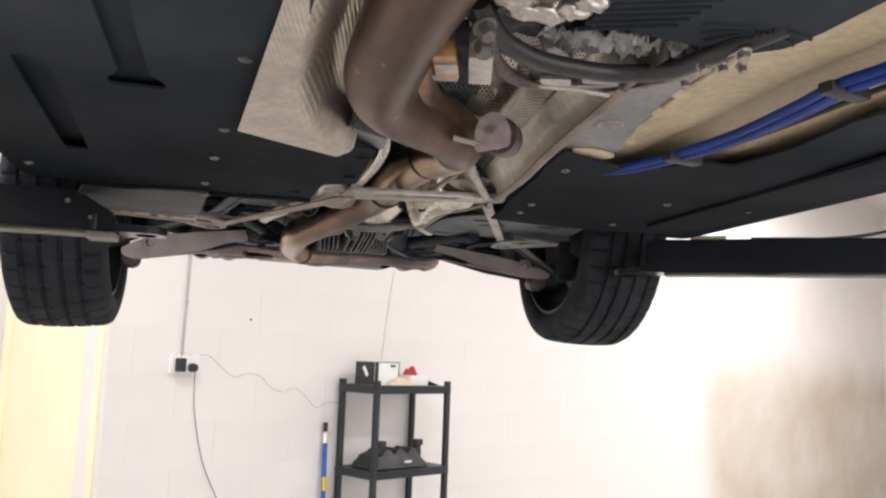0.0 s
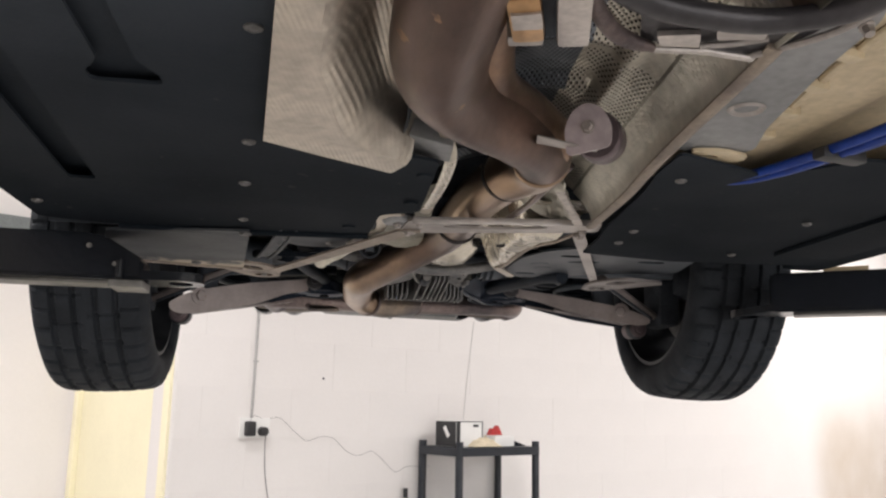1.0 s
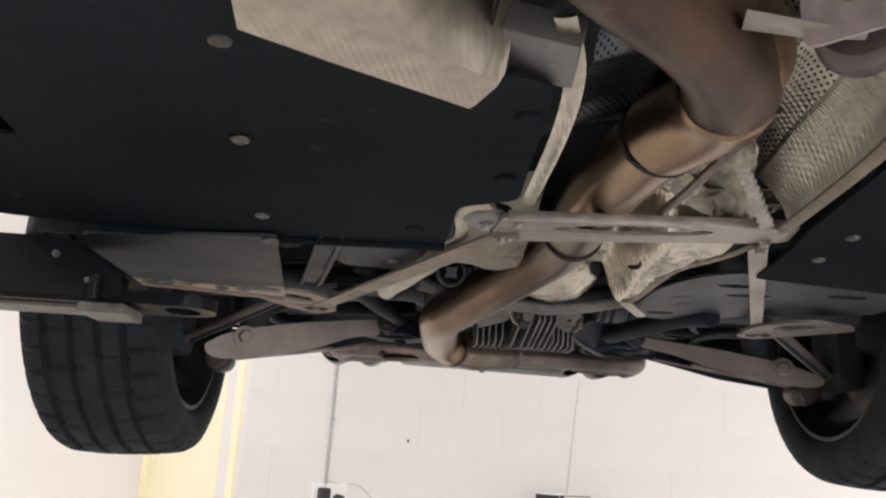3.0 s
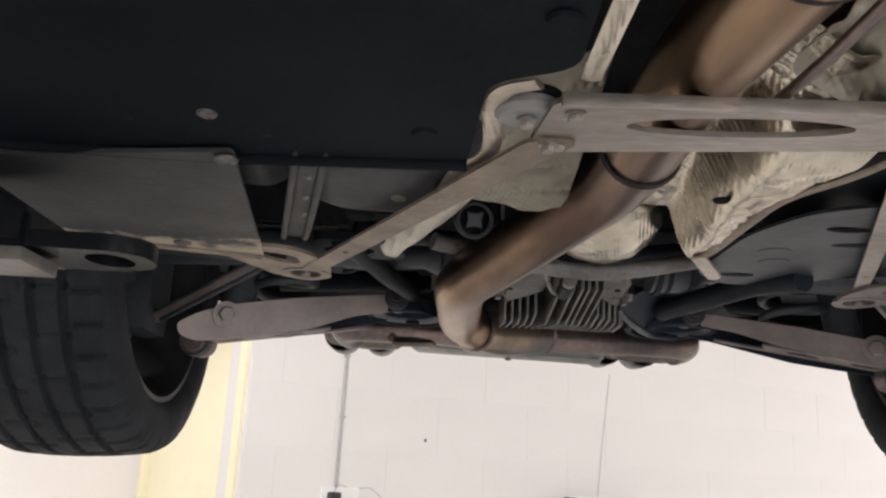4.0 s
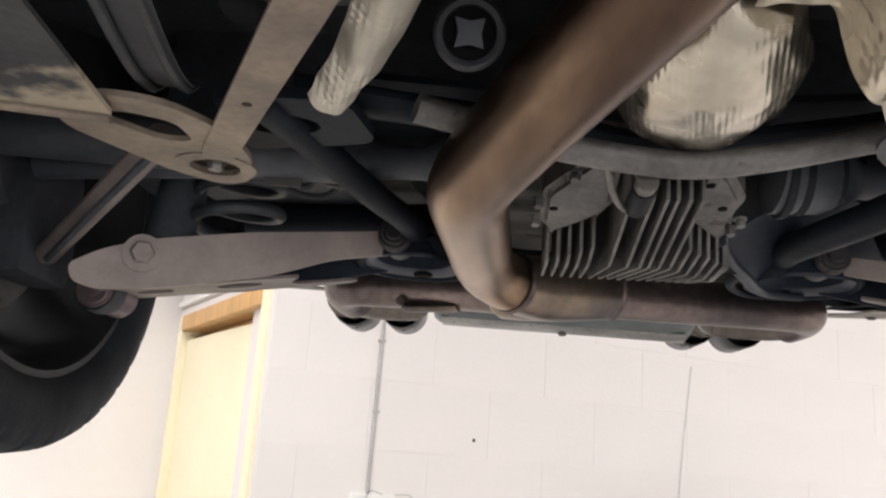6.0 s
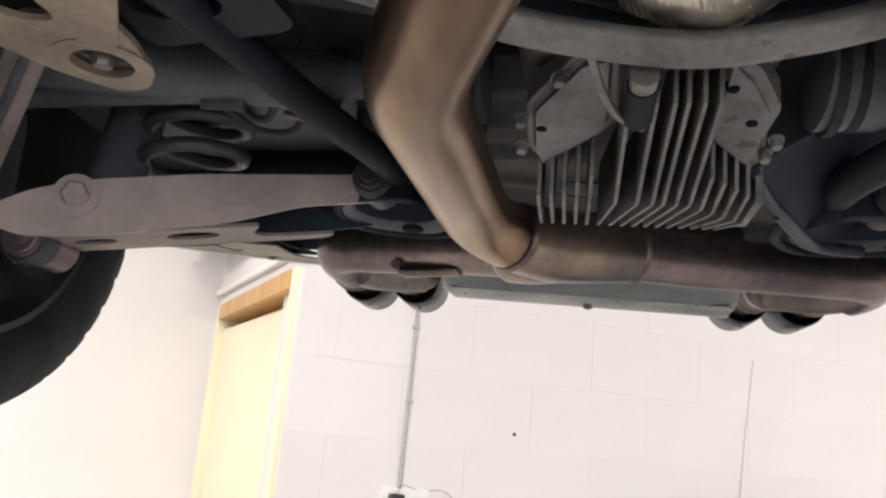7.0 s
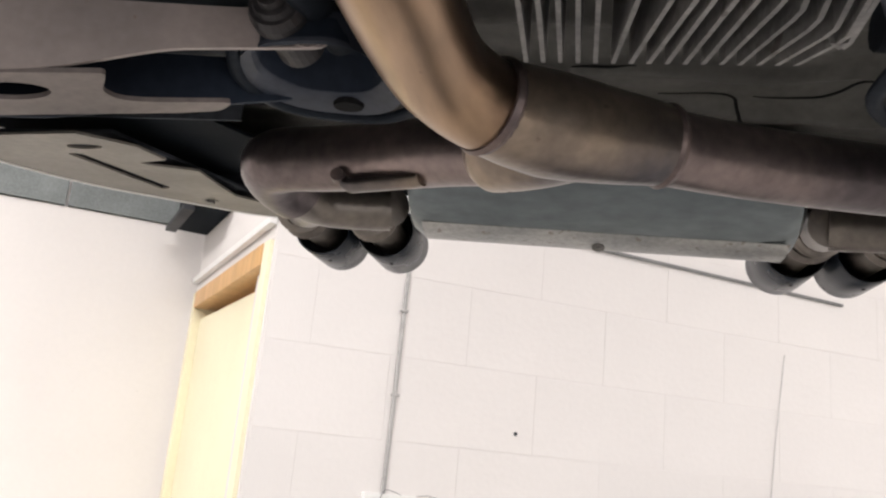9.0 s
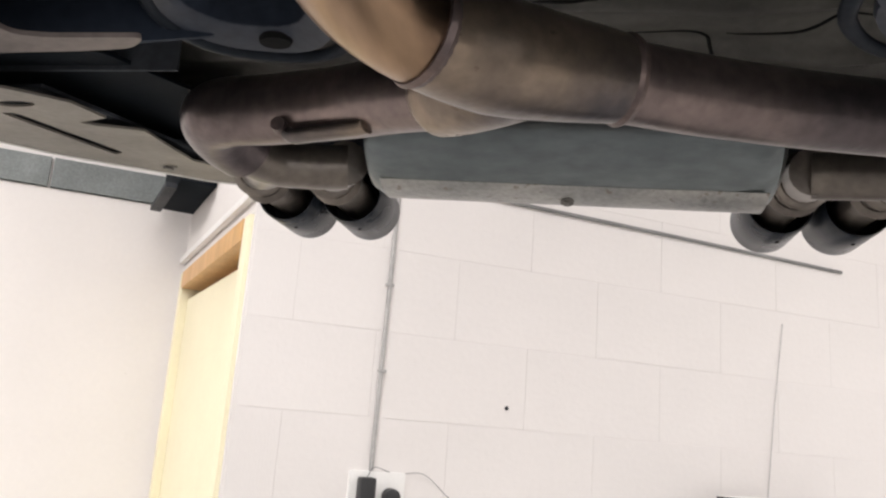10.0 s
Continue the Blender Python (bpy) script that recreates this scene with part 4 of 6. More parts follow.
# speckled band, paler because reflected floor and wall light is in its colour
part("seam", bm_sheet(shell, 60, 10, 0.0008), SEAM, muffler, "speckled lower face, reflected light put into its paler colour")
part("tag_bolt", bm_bolt((-0.010, 3.050, 1.8835), (0, -0.3, -1), 0.0045, 0.004, 1.7), BOLT, muffler)
for s, tips in ((-1, (-0.328, -0.428)), (1, (0.268, 0.367))):
    if s < 0:
        bend = [(-0.372, 2.965, 1.912), (-0.362, 3.0, 1.911), (-0.34, 3.022, 1.912), (-0.30, 3.036, 1.915), (-0.272, 3.044, 1.918)]
    else:
        bend = [(0.362, 2.98, 1.913), (0.35, 3.01, 1.913), (0.33, 3.03, 1.915), (0.29, 3.042, 1.918), (0.255, 3.05, 1.92)]
    end = part("tail_branch", bm_sweep(glide(bend, 6), 0.027, 22), INLET, car, "brown branch to the tail pipes")
    for x, root in zip(tips, (bend[4][0], bend[2][0] + 0.02 * s)):
        run = glide([(root, 3.035, 1.920), (0.5 * (root + x), 3.09, 1.930), (x, 3.16, 1.946), (x, 3.36, 1.957)], 6)
        tail = part("tail_pipe", bm_sweep(run, 0.027, 20), INLET, end, "bright inlet of the tail pipe")
        for k in range(3):
            c = Vector(run[9 + 2 * k])
            d = (Vector(run[10 + 2 * k]) - c).normalized() * 0.008
            part("bellows_ring", bm_sweep([c - d, c, c + d], [0.029, 0.034 + 0.001 * k, 0.030], 24), INLET, tail, "rounded ring of the inlet")
        at = Matrix.Translation((x, 3.315, 1.956)) @ pose(0, 0, 0, 0, 0, 90) @ pose(0, 0, 0, 0, -3, 0)
        sleeve = part("tail_tip", bm_lathe([(-0.055, 0.0415), (-0.058, 0.0430), (-0.055, 0.0445), (0.065, 0.0460), (0.068, 0.0445), (0.065, 0.043)], at, 36), CHROME, end, "dull polished round tail pipe tip")
        part("tip_lining", bm_lathe([(-0.054, 0.0412), (0.0, 0.0412), (0.0, 0.0), (0.002, 0.0), (0.002, 0.0425), (0.064, 0.0425)], at, 36), SOOT_AND_SHADE, sleeve, "sooty inside of the tip")
        part("rivet", bm_lathe([(0, 0), (0, 0.0035), (0.002, 0.0025), (0.002, 0)], Matrix.Translation((x + 0.004, 3.305, 1.9115)) @ pose(0, 0, 0, 0, 90, 0), 12), SOOT_AND_SHADE, sleeve, "small dark rivet")

# damper weight hung on the front pipe joint
aim = Vector((-0.48, -0.84, -0.12)).normalized()
turn = Matrix.Translation((0.033, 1.152, 1.907)) @ aim.to_track_quat("X", "Z").to_matrix().to_4x4()
damp = part("vibration_damper", bm_lathe([(-0.050, 0), (-0.050, 0.026), (-0.046, 0.029), (-0.006, 0.029), (-0.003, 0.027), (-0.003, 0)], Matrix.Translation((0.016, 0.022, 0.0)) @ turn, 28), DAMPER, car, "round mauve damper weight")
face = rounded([(-0.032, -0.026), (0.0, -0.027), (0.020, -0.018), (0.029, 0.0), (0.020, 0.018), (0.0, 0.027), (-0.024, 0.025)], 0.008)
bm = bm_plate(face, 0, 0.004)
bm.transform(turn @ Matrix(((0, 0, 1, -0.002), (0, 1, 0, 0), (1, 0, 0, 0), (0, 0, 0, 1))))
part("damper_plate", bm, DAMPER_PLATE, damp, "flat rounded front plate")
part("damper_bolt", bm_bolt(turn @ Vector((0.002, 0, 0)), aim, 0.006, 0.009, 1.3), ALU_BRIGHT, damp)
part("damper_bracket", bm_sweep([(-0.020, 1.176, 1.897), (0.014, 1.168, 1.889), (0.046, 1.160, 1.883)], [0.012, 0.010, 0.005], 8, flat=0.3), ALU, car, "bright strap of the damper")
part("hanger_rod", bm_sweep(glide([(0.060, 1.66, 1.915), (0.062, 1.57, 1.910), (0.064, 1.51, 1.910), (0.072, 1.44, 1.918), (0.085, 1.38, 1.93)], 5), 0.005, 10), PIPE_MAUVE, car, "bent hanger rod beside the pipe")

# tunnel brace with a long slot, its end bolts and side strips
bm = bm_plate(rounded([(-0.118, 1.610), (0.215, 1.620), (0.23, 1.69), (0.175, 1.70), (-0.095, 1.712), (-0.128, 1.70)], 0.012), 0, 0.005, [oval(0.036, 1.655, 0.092, 0.019, 28, 1)])
bm.transform(Matrix.Translation((0, 0, 1.884)))
SET[0] = Matrix.Translation((0.004, 0.010, 0.0095)) @ Matrix.Translation((-0.1, 0, 1.884)) @ pose(0, 0, 0, 0, -2.4, 0) @ Matrix.Translation((0.1, 0, -1.884))
brace = part("tunnel_brace", bm, ALU, car, "aluminium tunnel brace with a long slot")
part("brace_edge", bm_box(0.046, 1.6135, 1.8845, 0.32, 0.005, 0.012, 0.002, pose(0, 0, 0, 0, 0, 2.0)), ALU, brace)
for x, y in ((-0.100, 1.630), (-0.104, 1.69), (0.20, 1.632), (0.20, 1.685)):
    part("bolt", bm_bolt((x, y, 1.884), (0, 0, -1), 0.006, 0.007, 1.35), ALU, brace)
part("brace_cup", bm_lathe([(0, 0), (0.0, 0.021), (0.004, 0.025), (0.014, 0.026), (0.014, 0)], Matrix.Translation((-0.135, 1.648, 1.887)) @ pose(0, 0, 0, 0, -90, 0), 28), RAIL, brace, "grey round cup")
# near-black ring painted for the shaded gap
part("cup_gap", bm_lathe([(0.010, 0), (0.010, 0.030), (0.016, 0.030), (0.016, 0)], Matrix.Translation((-0.135, 1.648, 1.887)) @ pose(0, 0, 0, 0, -90, 0), 28), SOOT_AND_SHADE, brace, "dark ring for the shade of the gap round the cup")
part("bolt", bm_bolt((-0.135, 1.648, 1.886), (0, 0, -1), 0.006, 0.007, 1.3), ALU, brace)
SET[0] = Matrix()
for s in (-1, 1):
    a, b = Vector((-0.109, 1.70, 1.889)), Vector((-0.366, 2.196, 1.8835))
    ex = 0.365 if s < 0 else 0.412
    if s > 0:
        a, b = Vector((0.204, 1.715, 1.900)), Vector((0.405, 2.215, 1.889))
    d = (b - a).xy.normalized()
    n = Vector((-d.y, d.x))
    half = 1.0 if s < 0 else 0.62
    strip = [a.xy + n * 0.019 * half, a.xy - n * 0.018 * half - d * 0.02, b.xy - n * 0.0145 * half, b.xy + n * 0.0145 * half]
    bm = bm_plate(rounded([tuple(p) for p in strip], 0.01), 0, 0.004, [oval(b.x - d.x * 0.125, b.y - d.y * 0.125, 0.004, 0.004, 10)])
    for v in bm.verts:
        v.co.z += a.z + (b.z - a.z) * max(0, min(1, (v.co.xy - a.xy).dot(d) / (b - a).xy.length))
    st = part("brace_strip", bm, ALU_DUSTY if s < 0 else ALU, car, "flat dusty metal strip from the tunnel brace to the subframe")
    part("bolt", bm_bolt(a + Vector((0, -0.005, 0)), (0, 0, -1), 0.006, 0.007, 1.35), ALU, st)
    SET[0] = Matrix.Translation((-0.012 if s < 0 else 0.0, 0.040, 0.017))
    tri = rounded([(s * (ex + dx), y) for dx, y in ((-0.035, 2.10), (-0.04, 2.16), (-0.02, 2.225), (0.01, 2.235), (0.045, 2.20), (0.095 if s < 0 else 0.13, 2.10 if s < 0 else 2.095), (0.085 if s < 0 else 0.115, 2.05 if s < 0 else 2.07), (0.035, 2.035), (-0.005, 2.05))], 0.02)
    slot = rounded([(s * (ex + dx), y) for dx, y in ((0.0, 2.085), (-0.003, 2.125), (0.025, 2.125), (0.062, 2.075), (0.035, 2.065))], 0.012)
    bm = bm_plate(tri, 1.868, 1.873, [slot, oval(s * ex, 2.185, 0.022, 0.022, 20)])
    gus = part("brace_gusset", bm, ALU_DUSTY if s < 0 else ALU_DARK, car, "flat dusty gusset with a round eye")
    part("eye_flange", bm_lathe([(0, 0.022), (0, 0.036), (0.006, 0.034), (0.012, 0.022)], Matrix.Translation((s * ex, 2.185, 1.867)) @ pose(0, 0, 0, 0, -90, 0), 24), ALU_DUSTY if s < 0 else ALU_DARK, gus)
    part("bolt", bm_bolt((s * ex, 2.185, 1.885), (0, 0, -1), 0.008, 0.02, 1.2), BOLT, gus)
    SET[0] = Matrix()

# trapezoid cover ahead of the left rear wheel
bm = bm_plate(rounded([(-0.625, 1.79), (-0.378, 1.75), (-0.414, 2.105), (-0.552, 2.072), (-0.69, 2.045)], 0.010), 0, 0.004)
for v in bm.verts:
    v.co.z += 1.888 - 0.010 * max(0, (v.co.y - 1.75) / 0.35)
cv = part("wheel_arch_cover", bm, COVER, car, "dusty grey plastic cover ahead of the wheel")
part("cover_lip", bm_sweep([(-0.416, 2.103, 1.8765), (-0.552, 2.070, 1.8775), (-0.69, 2.043, 1.8785)], 0.0065, 10, flat=0.5, up=(0, 0, 1)), ALU_DUSTY, cv, "dusty beige rolled lip")
for x, y, z in ((-0.387, 1.764, 1.886), (-0.59, 2.035, 1.880), (-0.505, 2.055, 1.879)):
    screw((x, y, z), cv, 0.011)

# tanks above the covers
for s in (-1, 1):
    def belly(u, t, s=s):
        x, y = 0.13 + 0.38 * u, 1.74 + 0.5 * t
        q = max(0, 1 - abs((x - 0.275) / 0.135) ** 3.5 - abs((y - 1.965) / 0.165) ** 3.5) ** 0.6
        q2 = max(0, 1 - abs((x - 0.425) / 0.06) ** 3 - abs((y - 1.97) / 0.13) ** 3) ** 0.6
        return Vector((s * x, y, 2.06 - 0.128 * max(q, 0.85 * q2) + 0.004 * noise.noise((9 * x, 9 * y, s))))
    SET[0] = Matrix.Translation((0.022, -0.068, -0.026)) if s < 0 else Matrix()
    tk = part("fuel_tank", bm_sheet(belly, 60, 60, 0.004), TANK if s < 0 else TANK_BLUE, car, "dark moulded fuel tank half")
    if s < 0:
        def strap_line(dx):
            return glide([(dx + 0.01, 1.74, 1.935), (dx - 0.012, 1.86, 1.922), (dx - 0.055, 2.08, 1.919), (dx - 0.072, 2.17, 1.930), (dx - 0.076, 2.20, 1.945)], 6)

        strap = part("tank_strap", bm_sweep([p + np.array((0, 0, 0.004)) for p in strap_line(-0.325)], 0.016, 12, flat=0.16), TANK, tk, "flat dark strap across the tank")
        for dx in (-0.341, -0.314):
            part("strap_rib", bm_sweep(strap_line(dx), 0.0042, 8, flat=0.8), TANK, strap)
        for x, y in ((-0.342, 1.883), (-0.354, 1.947), (-0.364, 2.010)):
            part("strap_stud", bm_lathe([(0, 0), (0, 0.0028), (0.002, 0.0036)], Matrix.Translation((x, y, 1.9145)) @ pose(0, 0, 0, 0, -90, 0), 12), SCREW, strap)
        # flush dark disc, the hole is only its painted shade
        part("drain_hole", bm_lathe([(0, 0), (0, 0.014), (0.004, 0.017)], Matrix.Translation((-0.306, 2.058, 1.929)) @ pose(0, 0, 0, 0, -90, 0), 18), SOOT_AND_SHADE, tk, "dark disc for the shade of a drain hole")
        part("tank_plug", bm_lathe([(0, 0), (0, 0.007), (0.004, 0.009)], Matrix.Translation((-0.260, 1.974, 1.927)) @ pose(0, 0, 0, 0, -90, 0), 14), BOLT, tk, "dull grey plug")
    else:
        poly = rounded([(0.165, 2.185), (0.168, 1.99), (0.20, 1.90), (0.26, 1.86), (0.52, 1.87), (0.56, 2.10), (0.40, 2.16), (0.27, 2.25), (0.22, 2.25)], 0.03)
        part("tank_guard", bm_plate(poly, 1.908, 1.912, [oval(0.265, 1.95, 0.025, 0.012), oval(0.31, 2.01, 0.035, 0.010, 16, -10), oval(0.225, 2.19, 0.024, 0.012), oval(0.45, 1.98, 0.03, 0.015)]), TANK_BLUE, car, "blue-grey guard plate with oval holes")
        for x, y in ((0.225, 2.06), (0.245, 2.11)):
            part("dimple", bm_lathe([(0, 0), (0, 0.02), (0.003, 0.022)], Matrix.Translation((x, y, 1.907)) @ pose(0, 0, 0, 0, -90, 0), 16), TANK_BLUE, tk)

SET[0] = Matrix()
# crumpled foil over the propeller shaft end
def left_foil(s, t):
    x, y = -0.182 + 0.128 * s - 0.034 * t * (1 - s), 1.69 + (0.236 + 0.020 * s + 0.010 * math.exp(-((s - 0.75) / 0.12) ** 2)) * t
    rows = sum(math.exp(-((y - 1.74 - 0.045 * k - 0.10 * x) / 0.0035) ** 2) for k in range(5)) * (0.55 + 0.45 * math.sin(650 * x))
    return Vector((x, y, 1.916 + 0.006 * s + 0.20 * max(0, 1.926 + 0.02 * s - y) + 0.009 * noise.noise((x * 16, y * 12, 5)) + 0.003 * noise.noise((x * 45, y * 40, 7)) - 0.006 * max(0, t - 0.85) / 0.15 - 0.0016 * rows))


def roof_foil(s, t):
    x, y = 0.022 + (0.178 - 0.085 * min(1, 2.5 * t)) * s, 1.48 + 0.60 * t
    arch = math.sin(math.pi * min(1, s * 0.8 + 0.1)) - 2.2 * max(0, s - 0.45) ** 1.3
    return Vector((x, y, 1.985 + 0.030 * arch * (1 - 0.5 * t) + 0.009 * noise.noise((x * 22, y * 14, 2)) + 0.005 * math.sin(70 * x + 20 * y)))


def ease(a):
    a = max(0.0, min(1.0, a))
    return a * a * (3 - 2 * a)


def drape(s, t):
    # a ribbed valley beside the bulge and a smooth lobe along the folded edge
    guess = 1.62 + 0.46 * t
    edge = 0.232 - 0.088 * ease((guess - 1.60) / 0.24) - 0.007 * ease((guess - 2.02) / 0.06)
    x = 0.040 + (edge - 0.040) * s
    y = 1.60 + (0.455 + 0.022 * ease((x - 0.088) / 0.025)) * t
    valley = 0.068 + 0.020 * ease((y - 1.85) / 0.2)
    z = 1.966 - 0.066 * ease((x - valley) / 0.040) * (1 - 0.55 * ease((1.745 - y) / 0.07)) + 0.008 * math.sin(14 * y + 20 * x) * (1 - s)
    mask = math.exp(-((x - valley - 0.012) / 0.016) ** 2)
    z += 0.0013 * math.sin(2 * math.pi * y / 0.011) * mask
    z += 0.004 * noise.noise((x * 26, y * 20, 2)) + 0.0015 * noise.noise((x * 80, y * 70, 4))
    return Vector((x, y, z))


shield = part("foil_shield", bm_sheet(left_foil, 90, 150, 0.0015), FOIL_OLIVE, car, "crumpled bright foil heat shield")
part("foil_roof", bm_sheet(roof_foil, 44, 60, 0.0015), FOIL_OLIVE, shield, "corrugated foil above the pipe")
part("foil_drape", bm_sheet(drape, 110, 170, 0.0015), FOIL, shield, "draped beige foil with a ribbed valley")
part("foil_edge", bm_sweep(glide([(0.214, 1.700, 1.912), (0.178, 1.755, 1.900), (0.144, 1.83, 1.899), (0.139, 1.915, 1.898), (0.139, 2.02, 1.897), (0.133, 2.072, 1.897)], 6), 0.006, 8, flat=0.5), ALU_DUSTY, shield, "folded edge")
part("foil_tab", bm_plate(rounded([(0.120, 2.060), (0.138, 2.054), (0.191, 2.155), (0.189, 2.170), (0.179, 2.171)], 0.008), 1.894, 1.897), SHIELD, shield, "bent tab")
# no opening here: a dark disc gives the hole's shade
part("foil_hole", bm_lathe([(0, 0), (0, 0.007), (0.003, 0.010)], Matrix.Translation((0.094, 1.868, 1.905)) @ pose(0, 0, 0, 0, -90, 0), 14), SOOT_AND_SHADE, shield, "dark disc for the shade of a bolt hole in the foil")
bm = bmesh.new()
bmesh.ops.create_uvsphere(bm, u_segments=56, v_segments=36, radius=1.0)
for v in bm.verts:
    q = 1 + 0.06 * noise.noise(v.co * 2.2) + 0.030 * noise.noise(v.co * 6.0) + 0.012 * math.sin(15 * v.co.y + 2 * v.co.x)
    v.co = Vector((v.co.x * 0.073 * q, v.co.y * 0.12 * q, v.co.z * 0.056 * q))
bm.transform(Matrix.Translation((0.038, 2.18, 1.973)))
part("foil_bulge", bm, FOIL, shield, "rounded dented foil bulge")
tongue = glide([(-0.172, 1.885, 1.906), (-0.196, 1.96, 1.903), (-0.222, 2.032, 1.897), (-0.242, 2.070, 1.892), (-0.256, 2.092, 1.890)], 6)


def flap(u, t):
    along = u * (len(tongue) - 1)
    k = min(len(tongue) - 2, int(along + 1e-6))
    d = Vector(tongue[k + 1]) - Vector(tongue[k])
    p = Vector(tongue[k]) + d * (along - k)
    d.normalize()
    wide = 0.042 - 0.012 * u
    return p + Vector((d.y, -d.x, 0)) * wide * (t - 0.35) + Vector((0, 0, 0.012 * (2 * t - 1) ** 2 + 0.004 * noise.noise((7 * u, 3 * t, 2)) - 0.006 * max(0, u - 0.8) / 0.2))


part("foil_flap", bm_sheet(flap, 24, 12, 0.0015), FOIL_PALE, shield, "pale crumpled foil tongue")
part("shield_left_lip", bm_sweep(glide([(-0.128, 1.606, 1.900), (-0.150, 1.622, 1.901), (-0.158, 1.655, 1.902), (-0.153, 1.715, 1.902), (-0.155, 1.76, 1.902), (-0.176, 1.80, 1.902), (-0.190, 1.87, 1.903), (-0.200, 1.91, 1.906)], 6), 0.0085, 10, flat=0.4, up=(0, 0, 1)), SHIELD, shield, "beige rolled lip of the foil")
turn = Matrix.Translation((-0.150, 2.045, 1.925)) @ Vector((0.05, -0.90, -0.42)).to_track_quat("X", "Z").to_matrix().to_4x4()
plug = part("rubber_plug", bm_lathe([(-0.05, 0), (-0.05, 0.025), (-0.004, 0.025), (0.004, 0.024), (0.006, 0.022), (0.004, 0.0185), (-0.008, 0.018), (-0.008, 0)], turn, 28), TANK, car, "dark round bush with a star-shaped recess")
bm = bm_plate([(0.014 * (1 if k % 2 else 0.55) * math.cos(math.pi * k / 4), 0.014 * (1 if k % 2 else 0.55) * math.sin(math.pi * k / 4)) for k in range(8)], 0, 0.004)
bm.transform(turn @ Matrix(((0, 0, 1, 0.0005), (1, 0, 0, 0), (0, 1, 0, 0), (0, 0, 0, 1))))
# disc darkens the recess face in place of shade
part("plug_recess", bm_lathe([(-0.0079, 0), (-0.0079, 0.0178), (-0.007, 0.0178), (-0.007, 0)], turn, 24), SOOT_AND_SHADE, plug, "dark disc for the shade of the recess")
part("star", bm, TANK_BLUE, plug, "grey star of the bush")

# rear subframe
bm = bm_sweep(glide([(-0.31, 2.20, 1.95), (-0.20, 2.235, 1.950), (-0.085, 2.27, 1.952), (0.018, 2.30, 1.950), (0.129, 2.28, 1.955), (0.24, 2.25, 1.965), (0.33, 2.22, 1.98)], 8), 0.024, 14, flat=0.5)
sub = part("subframe", bm, BLACK, car, "black steel rear subframe")
part("front_bar", bm_sweep(glide([(-0.20, 2.195, 1.935), (-0.12, 2.222, 1.926), (-0.06, 2.240, 1.920), (0.03, 2.252, 1.915), (0.10, 2.245, 1.921), (0.17, 2.230, 1.933), (0.27, 2.205, 1.950)], 8), 0.017, 14, flat=0.7, up=(0, 0, 1)), CAST, sub, "grey flat bar ahead of the differential")
